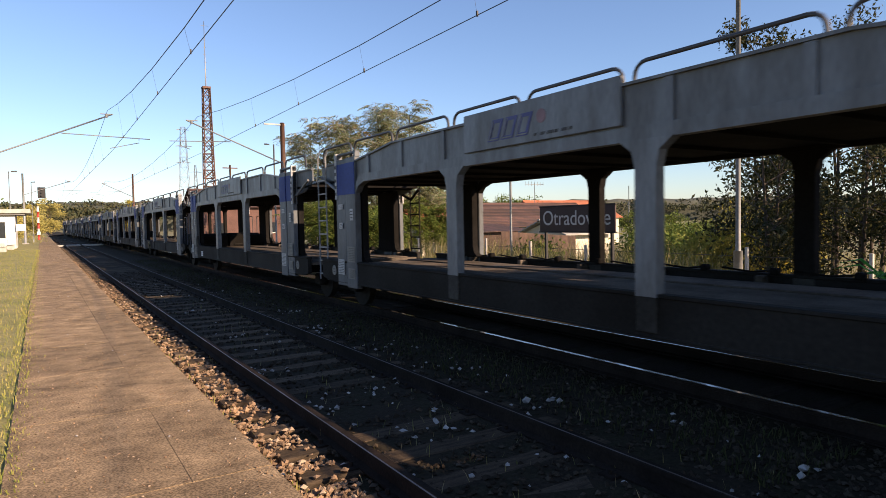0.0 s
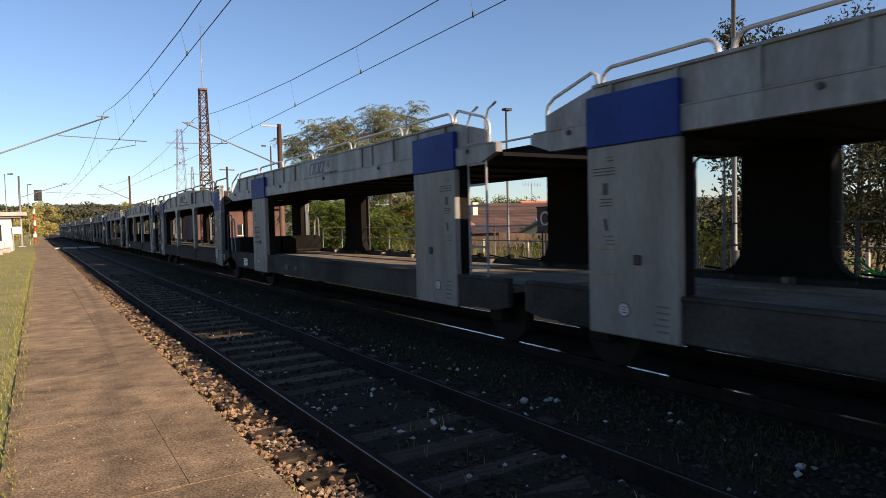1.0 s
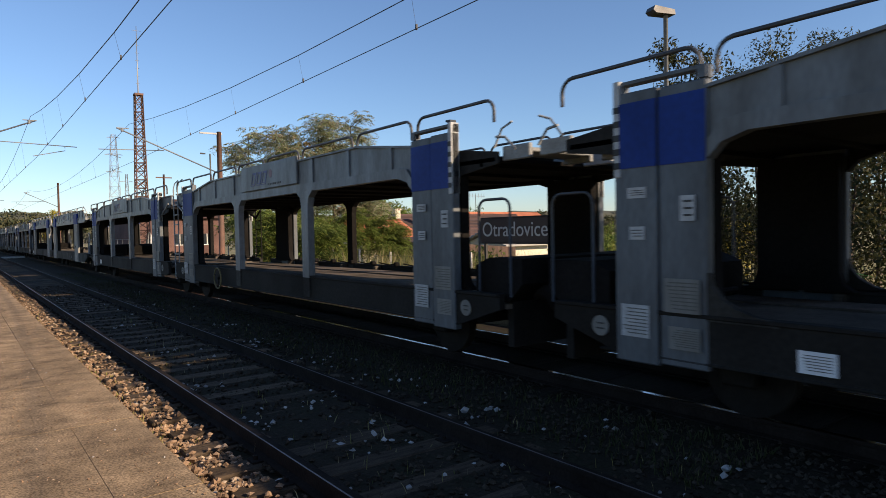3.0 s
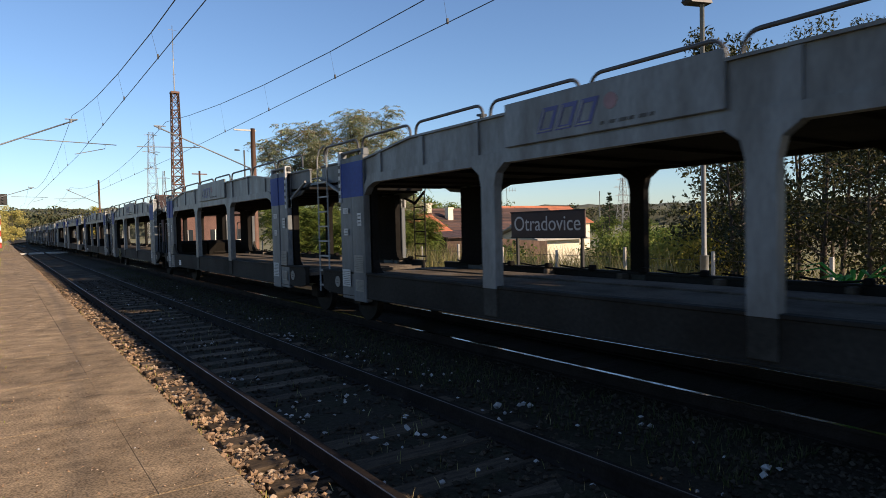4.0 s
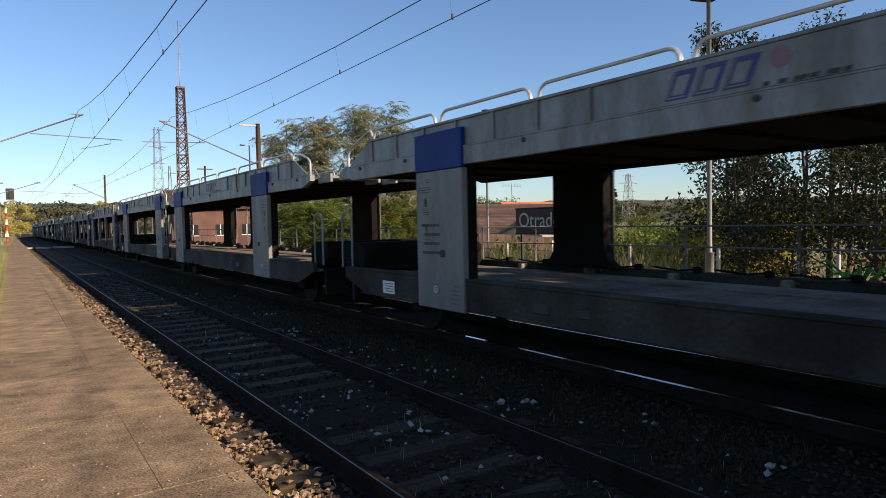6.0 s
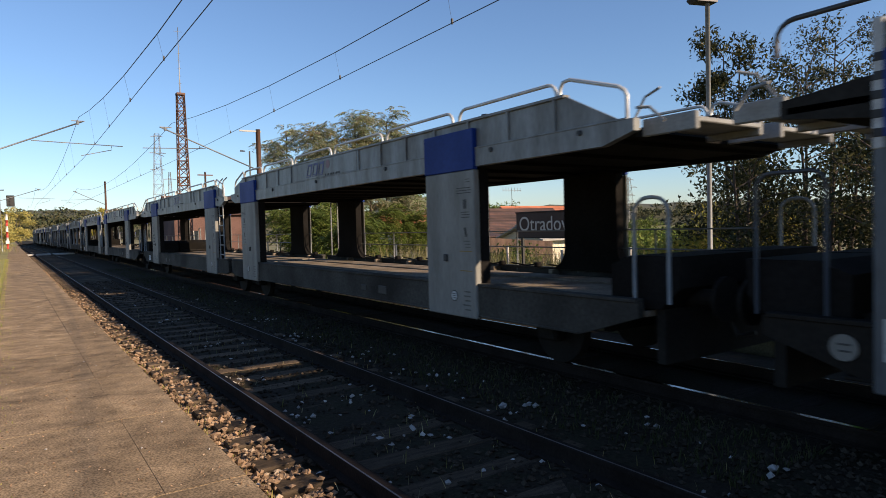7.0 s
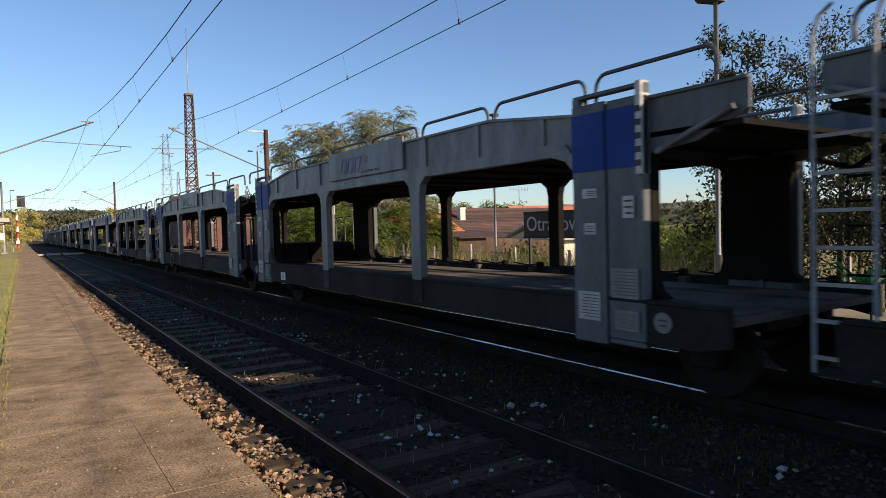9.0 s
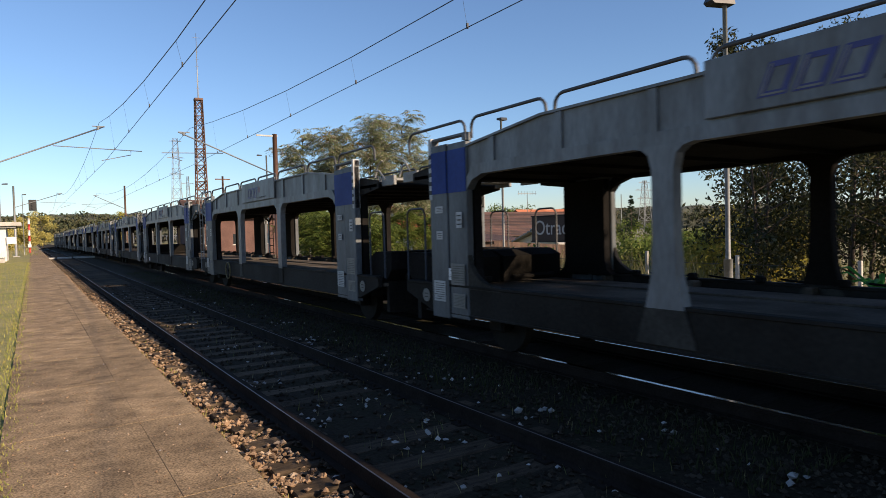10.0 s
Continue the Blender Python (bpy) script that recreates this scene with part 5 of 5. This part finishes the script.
def tree(name, x, y, z, h, spread, leaf, per, size, label, seed, limbs=9, trunk=0.13, low=0.25, category="tree", clump=0.9, extra=None, slim=0.45, stems=1, droop=0.2, frond=0.0):
    rng = random.Random(seed)
    o = thing(name, pose(x, y, z), label, category)
    tips = []
    for st in range(stems):
        bx0 = Vector((rng.uniform(-0.4, 0.4), rng.uniform(-0.4, 0.4), 0)) * (stems > 1)
        top = bx0 + Vector((rng.uniform(-0.5, 0.5) * spread * 0.4, rng.uniform(-0.5, 0.5) * spread * 0.4, h * rng.uniform(0.8, 0.93)))
        midp = bx0.lerp(top, 0.5) + Vector((rng.uniform(-0.2, 0.2), rng.uniform(-0.2, 0.2), 0)) * spread * 0.2
        part("trunk", tube(bmesh.new(), [bx0 - Vector((0, 0, 0.3)), bx0.lerp(midp, 0.5), midp, midp.lerp(top, 0.5), top], trunk, 7, trunk * 0.25), M["bark"], o)
        for i in range(limbs):
            f = low + (1 - low) * (i + rng.random()) / limbs
            p = bx0.lerp(midp, f * 2) if f < 0.5 else midp.lerp(top, f * 2 - 1)
            a = rng.uniform(0, 6.28)
            l = spread * rng.uniform(0.55, 1.0) * (1.15 - 0.65 * abs(f - 0.55))
            q = p + Vector((math.cos(a) * l, math.sin(a) * l, l * rng.uniform(0.1, 0.7)))
            if q.z > h:
                q.z = h * rng.uniform(0.9, 1.0)
            m = p.lerp(q, 0.5) + Vector((0, 0, 0.12 * l))
            part("limb", tube(bmesh.new(), [p, m, q], trunk * 0.35, 5, trunk * 0.08), M["bark"], o)
            for k in range(7 if frond else 4):
                tips.append(tuple(m.lerp(q, (-0.5 if frond else 0.2) + (0.26 if frond else 0.3) * k) + Vector((rng.gauss(0, 0.35), rng.gauss(0, 0.35), rng.gauss(0, 0.25))) * clump))
    cut = len(tips) // 5 if extra else 0
    keep = tips[:-cut] if cut else tips
    if frond:
        frond_mesh("crown", keep, per, frond, leaf, o, seed)
        if extra:
            frond_mesh("autumn_crown", tips[-cut:], per, frond, extra, o, seed + 1)
        return o
    leaf_mesh("crown", keep, per, (clump, clump, clump * 0.8), size, leaf, o, seed, droop, slim)
    if extra:
        leaf_mesh("autumn_crown", tips[-cut:], per, (clump, clump, clump * 0.8), size, extra, o, seed + 1, droop, slim)
    return o


# tall acacias behind the far platform
for i, (x, y, h, s) in enumerate(((17.2, 46, 9.6, 1.7), (18.9, 45, 9.7, 1.9), (20.6, 46, 9.3, 1.9), (22.0, 45, 10.0, 1.9), (23.8, 45, 11.4, 2.1), (25.4, 46, 10.3, 1.9), (27.2, 46, 8.8, 1.8))):
    tree("acacia_tree", x, y, -0.9, h + 2.1, s * 1.1, M["leafacacia"], 6, 0.24, "slender acacia tree with feathery grey-green autumn leaves", 20 + i, 20, 0.11, 0.3, clump=1.25, extra=M["leaforange"] if i == 2 else None, frond=0.85)
# bushes below them
for i, (x, y, h, s) in enumerate(((14.2, 33, 3.4, 1.6), (15.2, 38, 3.8, 1.8), (16.6, 41, 4.2, 2.0), (19.5, 41, 4.0, 2.0), (22.5, 42, 4.0, 2.0), (25.5, 42.5, 3.6, 1.9), (13.2, 27, 2.8, 1.4), (28.0, 43, 2.8, 1.5))):
    tree("bush", x, y, -0.7, h, s, M["leafgreen"], 7, 0.11, "dense green bush with feathery leaves behind the far platform", 40 + i, 12, 0.05, 0.05, "bush", 0.75, stems=2, frond=0.62)
# dark birches close behind the platform; the last five, out of view, shade the wagons
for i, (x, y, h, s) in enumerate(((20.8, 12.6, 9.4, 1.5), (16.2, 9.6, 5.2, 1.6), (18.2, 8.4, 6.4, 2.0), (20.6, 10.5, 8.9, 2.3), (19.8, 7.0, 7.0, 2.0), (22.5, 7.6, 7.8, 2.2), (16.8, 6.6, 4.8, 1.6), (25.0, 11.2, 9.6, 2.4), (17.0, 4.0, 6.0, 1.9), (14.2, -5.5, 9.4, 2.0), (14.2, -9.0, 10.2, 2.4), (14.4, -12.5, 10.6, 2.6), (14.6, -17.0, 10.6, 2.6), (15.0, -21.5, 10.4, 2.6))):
    tree("birch_tree", x, y, -0.8, h, s, M["leafdark"], 95 if i > 8 else 85 if i in (0, 3, 7) else 50, (0.07 if i else 0.085) if i < 9 else 0.13, "dark shaded birch with small leaves and thin stems; unseen ones shade the train", 60 + i, 14, 0.07, 0.1, clump=0.6 if i not in (0, 3, 7) else 0.5, slim=0.45 if i not in (0, 3, 7) else 0.38, stems=2, droop=0.4)
for i, (x, y, h, s) in enumerate(((19.2, 13.2, 1.9, 0.9), (21.0, 14.0, 2.2, 1.0), (22.6, 13.2, 2.8, 1.3), (25.0, 14.2, 2.8, 1.4))):
    tree("autumn_bush", x, y, -1.0, h, s, M["leafyellow"], 60, 0.085, "sunlit yellow-green autumn bush", 80 + i, 10, 0.05, 0.05, "bush", 0.65, stems=2)
for i, (x, y, h, s) in enumerate(((22.5, 18.5, 2.3, 1.2), (26.5, 22.0, 2.4, 1.4), (31.5, 24.0, 2.6, 1.6), (19.0, 23.0, 2.1, 0.8), (35, 29, 2.2, 1.6), (42, 33, 2.2, 1.8), (50, 36, 2.3, 2.0), (58, 44, 2.4, 2.3), (70, 48, 2.6, 2.4))):
    tree("bush", x, y, -1.7, h, s, M["leafgreen"], 50, 0.11, "bright green leafy bush in the weedy field", 100 + i, 9, 0.05, 0.05, "bush", 0.75, stems=2)
# far garden trees
for i, (x, y, h, s) in enumerate(((41, 66, 8.5, 3.0), (45, 70, 8.0, 3.0), (52, 80, 8.4, 2.8), (56, 81, 7.6, 2.4), (72, 92, 8.6, 2.0), (58, 72, 6.4, 2.0), (78, 80, 4.6, 2.4), (92, 82, 4.4, 2.8), (108, 86, 4.2, 3.2))):
    tree("garden_tree", x, y, -2.2, h, s, M["leafgreen"], 60, 0.2, "distant leafy garden tree", 120 + i, 10, 0.15, 0.2, clump=1.2)
# trees beside the line far ahead
for i, (x, y, h, s, lf) in enumerate(((2.2, 218, 11.0, 3.4, "leafpale"), (-3.5, 205, 8.0, 3.0, "leafpale"), (-1.5, 190, 5.5, 2.4, "leafpale"), (-5.5, 150, 5.5, 2.8, "leafpale"), (-9, 112, 6.5, 3.2, "leafgreen"), (-10, 90, 7, 3, "leafgreen"), (-13, 130, 7, 3, "leafgreen"), (24, 235, 11.0, 3.0, "leafyellow"))):
    tree("trackside_tree", x if y < 180 else x, y, -0.4, h, s, M[lf], 60, 0.22, "autumn tree beside the railway line", 140 + i, 10, 0.12, 0.1, clump=1.1, stems=2)


blades("dry_weeds", 5200, (12.8, 17.5, 9.5, 26), 1.35, 0.011, M["weed"], "tall dry yellow weeds in the rough field", seed=44, power=1.0, patchy=0.5)
blades("dry_weeds", 1800, (17.5, 24, 14, 30), 1.9, 0.013, M["weed"], "tall dry yellow weeds in the rough field", seed=45, power=1.0, patchy=0.5)


def fir(x, y, z, h, seed):
    rng = random.Random(seed)
    o = thing("fir_tree", pose(x, y, z), "dark pointed fir tree", "tree")
    part("trunk", tube(bmesh.new(), [(0, 0, -0.3), (0, 0, h)], 0.14, 6, 0.02), M["bark"], o)
    c = []
    for i in range(90):
        f = rng.random() ** 0.7
        a, l = rng.uniform(0, 6.28), (1 - f) * h * 0.22 + 0.1
        for k in (0.4, 0.7, 1.0):
            c.append((math.cos(a) * l * k, math.sin(a) * l * k, 0.6 + f * (h - 0.7) - 0.25 * l * k))
    leaf_mesh("needles", c, 12, (0.25, 0.25, 0.12), 0.16, M["leaffir"], o, seed, 0.3, 0.25)


fir(81, 70, -2.5, 9.2, 7)


def field_z(x, y):
    return ground_z(x, y)


blades("weeds", 9000, (12.4, 26, 3, 44), 0.75, 0.012, M["weed"], "tall dry yellow weeds and reeds behind the platform", "weeds", 31, field_z, 1.1)
blades("weeds", 5000, (22, 60, 14, 50), 0.9, 0.02, M["weed"], "tall dry yellow weeds in the field", "weeds", 33, field_z, 1.0)
blades("weeds", 1600, (-10, 0.6, 82, 200), 0.7, 0.03, M["weed"], "dry brown weeds beside the far line", "weeds", 35, lambda x, y: -0.15, 1.0)

plant = thing("green_plant", pose(8.95, 3.75, 0.08), "vivid green sunlit plant with long pointed leaves", "plant")
rngp = random.Random(4)
for i in range(16):
    a, l = rngp.uniform(0, 6.28), rngp.uniform(0.4, 0.85)
    d = Vector((math.cos(a), math.sin(a), 0))
    side = Vector((-d.y, d.x, 0)) * 0.035
    p0, p1, p2 = Vector((0, 0, 0.72)), d * l * 0.55 + Vector((0, 0, 0.72 + l * 0.4)), d * l + Vector((0, 0, 0.72 + l * 0.3))
    raw("leaf", [tuple(q) for q in (p0 - side * 0.3, p0 + side * 0.3, p1 + side + Vector((0, 0, -0.01)), p1 + Vector((0, 0, 0.012)), p1 - side, p2)], [(0, 1, 2, 3), (0, 3, 4), (3, 2, 5), (4, 3, 5)], M["vivid"], plant)
part("stem", tube(bmesh.new(), [(0, 0, 0), (0.01, 0, 0.4), (0, 0, 0.74)], 0.015, 5), M["bark"], plant)

fence = thing("post_fence", pose(0, 0, 0), "old pale concrete post fence with wires in the weeds", "fence")
for i in range(15):
    y = 6 + i * 2.6
    x = 13.4 + 0.07 * i
    part("fence_post", box(x - 0.035, x + 0.035, y - 0.035, y + 0.035, -0.5, 0.95 + 0.06 * ((i * 7) % 3), 0.008), M["concrete"], fence)
for z in (0.35, 0.8):
    part("fence_wire", tube(bmesh.new(), [(13.4, 6, z), (13.4 + 0.07 * 14, 42.4, z)], 0.006, 4), M["wire"], fence)
garden = thing("garden_fence", pose(0, 0, 0), "brown wooden board fence of a garden", "fence")
for i in range(34):
    part("fence_board", box(19.8 + i * 0.17, 19.8 + i * 0.17 + 0.155, 26.0 + i * 0.02, 26.03 + i * 0.02, -1.5, 1.15 - 0.012 * i), M["plank"], garden)


# ---- houses ----
def house(x0, x1, y0, y1, base, eave, ridge, wall, roof, label, rows=14, windows=(), chimneys=()):
    o = thing("house", pose(0, 0, 0), label, "house")
    part("wall", box(x0, x1, y0, y1, base, eave), wall, o)
    bm = bmesh.new()
    ym = (y0 + y1) / 2
    prism(bm, [(y0, eave), (ym, ridge - 0.12), (y1, eave)], x0 + 0.02, x1 - 0.02)
    part("gable", bm, wall, o)
    rf = new("roof")
    rf.parent = o
    # courses of tiles, each lapping over the one below
    for side in (0, 1):
        ya = y0 - 0.5 if side == 0 else y1 + 0.5
        za = eave - 0.15
        for k in range(rows):
            f, g = k / rows, (k + 1.15) / rows
            p = (ya + (ym - ya) * f, za + (ridge - za) * f + 0.10)
            q = (ya + (ym - ya) * min(1, g), za + (ridge - za) * min(1, g) + 0.02)
            part("tile_course", prism(bmesh.new(), [p, q, (q[0], q[1] - 0.05), (p[0], p[1] - 0.10)], x0 - 0.4, x1 + 0.4), roof, rf)
    part("ridge", tube(bmesh.new(), [(x0 - 0.4, ym, ridge + 0.02), (x1 + 0.4, ym, ridge + 0.02)], 0.13, 8), roof, rf)
    for wx, wz in windows:
        wn = part("window", box(wx - 0.55, wx + 0.55, y0 - 0.03, y0 + 0.02, wz, wz + 1.2), M["glass"], o)
        bm = bx(bmesh.new(), wx - 0.62, wx + 0.62, y0 - 0.05, y0 - 0.02, wz - 0.08, wz)
        bx(bm, wx - 0.04, wx + 0.04, y0 - 0.05, y0 - 0.03, wz, wz + 1.2)
        part("window_frame", bm, M["hut"], wn)
    for cx, cy, cz in chimneys:
        part("chimney", bx(bx(bmesh.new(), cx - 0.3, cx + 0.3, cy - 0.3, cy + 0.3, ridge - 1.6, cz), cx - 0.36, cx + 0.36, cy - 0.36, cy + 0.36, cz - 0.15, cz), M["plaster"], o)
    return o


house(34.8, 52.5, 50, 60, -2.4, 1.15, 3.45, M["greywall"], M["rooftile"], "long low house with a dark brown tiled roof", 16, ((38, -1.2), (41, -1.2), (44, -1.2), (48, -1.2)), ((35.6, 54.4, 4.1), (37.0, 52.6, 3.6)))
house(28.4, 34.2, 48.8, 55.5, -2.4, 1.2, 2.85, M["plaster"], M["rooforange"], "small cream house with a sunlit orange tiled roof", 10)
house(39, 44, 68, 77, -2.4, 2.2, 4.9, M["plaster"], M["rooforange"], "house with an orange tiled roof and cream walls", 12, ((40.5, -0.5), (42.5, -0.5)), ((42, 72, 5.6),))
house(58, 72, 66, 75, -2.4, 1.9, 4.3, M["plaster"], M["rooforange"], "distant house with an orange tiled roof", 12, ((61, -0.8), (65, -0.8), (69, -0.8)))
house(27.4, 31.2, 29.5, 33.5, -2.2, 0.85, 1.6, M["plaster"], M["concrete"], "small cream plastered shed with a low roof", 6)
house(15.0, 24.5, 75, 84, -0.6, 3.9, 6.0, M["brick"], M["rooftile"], "red brick railway building with a brown roof", 12, ((17, 0.8), (20, 0.8), (23, 0.8)))
aerial = thing("roof_aerial", pose(56, 66, 0), "thin rooftop television aerial with short rods", "aerial")
part("pole", tube(bmesh.new(), [(0, 0, 0.5), (0, 0, 6.6)], 0.04, 5), M["greysteel"], aerial)
part("boom", tube(bmesh.new(), [(-1.6, 0, 6.4), (1.6, 0, 6.4)], 0.035, 5), M["greysteel"], aerial)
for i in range(7):
    part("rod", tube(bmesh.new(), [(-1.5 + i * 0.5, 0, 6.2), (-1.5 + i * 0.5, 0, 6.75)], 0.025, 4), M["greysteel"], aerial)
shed = thing("garden_shed", pose(0, 0, 0), "brown lean-to shed, wall coloured dark for its shadow, with a corrugated roof", "shed")
# dark plank brown stands in for the shadow on this wall
part("wall", box(31, 37, 44.5, 48.5, -2.2, 0.75), M["plank"], shed)
for i in range(24):
    part("roof_sheet", prism(bmesh.new(), [(44.0, 0.70), (49.5, 1.3), (49.5, 1.36), (44.0, 0.78)], 30.8 + i * 0.27, 31.05 + i * 0.27), M["rooftile"], shed)


# ---- far wooded ridge ----
def ridge(name, pts, label, seed):
    verts, faces = [], []
    cols = 220
    for i in range(cols + 1):
        f = i / cols * (len(pts) - 1)
        k = min(int(f), len(pts) - 2)
        p = Vector(pts[k]).lerp(Vector(pts[k + 1]), f - k)
        bump = 2.2 * noise.noise((i * 0.21, seed, 0)) + 1.3 * noise.noise((i * 0.83, seed, 5)) + 1.0 * noise.noise((i * 2.1, seed, 9))
        verts += [(p.x, p.y, -6), (p.x, p.y, p.z * 0.55), (p.x * 1.01, p.y * 1.01, p.z * 0.85 + bump * 0.7), (p.x * 1.03, p.y * 1.03, p.z + bump), (p.x * 1.12, p.y * 1.12, -6)]
    for i in range(cols):
        for j in range(4):
            a = i * 5 + j
            faces.append((a, a + 5, a + 6, a + 1))
    tagged(raw(name, verts, faces, M["hill"]), label, "woods", kind="structure")


ridge("backdrop", [(-260, 420, 16), (-60, 500, 17), (30, 520, 21), (110, 500, 19), (260, 470, 17), (420, 430, 19), (560, 330, 19), (640, 180, 18), (640, 20, 17), (600, -120, 16)], "far dark wooded ridge on the horizon", 2)

far_woods = thing("far_woods", pose(0, 0, 0), "far dark mixed woods along the ridge", "woods", kind="stuff")
rng_w = random.Random(12)
crest = [(-60, 500, 15), (30, 520, 19), (110, 500, 17), (260, 470, 15), (420, 430, 17), (560, 330, 17), (640, 180, 16), (640, 20, 15)]
pts_w = []
for i in range(900):
    f = rng_w.random() * (len(crest) - 1)
    k = int(f)
    p = Vector(crest[k]).lerp(Vector(crest[k + 1]), f - k)
    u = rng_w.random()
    pts_w.append((p.x * (0.97 + 0.05 * u), p.y * (0.97 + 0.05 * u), p.z * (0.45 + 0.55 * u) + rng_w.uniform(-1, 2)))
leaf_mesh("foliage", pts_w, 34, (5.5, 5.5, 2.6), 1.0, M["leaffar"], far_woods, 77, 0.0, 0.7)

# ---- many alike pieces ----
lay_platform()
lay_sleepers()
rail_chairs()

# ---- motion of the train ----
SPEED = 21.3
TWINS = [(216.9, "B"), (187.9, "B"), (158.9, "A"), (129.6, "B"), (100.5, "B"), (71.5, "B"), (42.4, "B"), (13.3, "P"), (-15.03, "A"), (-44.27, "B"), (-73.41, "P"), (-101.86, "A"), (-131.14, "A"), (-160.42, "B"), (-188.94, "B"), (-218.24, "C"), (-247.3, "C")]


def build_train():
    protos = {}
    for sg in (1, -1):
        protos["A", sg] = wagon_a(sg, 20 - 10 * sg)
        protos["B", sg] = wagon_b(sg, 60 - 10 * sg)
        protos["P", sg] = wagon_b(sg, 90 - 10 * sg, wheel=False)
        protos["C", sg] = wagon_b(sg, 120 - 10 * sg, flared=True)
    used = set()
    train = []
    for c, kind in TWINS:
        for sg in (1, -1):
            s = c + 7.29 * sg
            key = (kind, sg)
            x, y, h = on_line(FAR_C, s)
            if key in used:
                ob = copy_thing(protos[key], pose(x, y, 0, 0, 0, h))
            else:
                ob = protos[key]
                ob.matrix_basis = pose(x, y, 0, 0, 0, h)
                used.add(key)
            train.append((ob, s))
    return train


TRAIN = build_train()


def motions():
    for ob, s0 in TRAIN:
        rows = []
        for i in range(21):
            t = i * 0.5
            x, y, h = on_line(FAR_C, s0 + SPEED * t)
            rows.append((t, pose(x, y, 0, 0, 0, h)))
        walk(ob, rows)


motions()
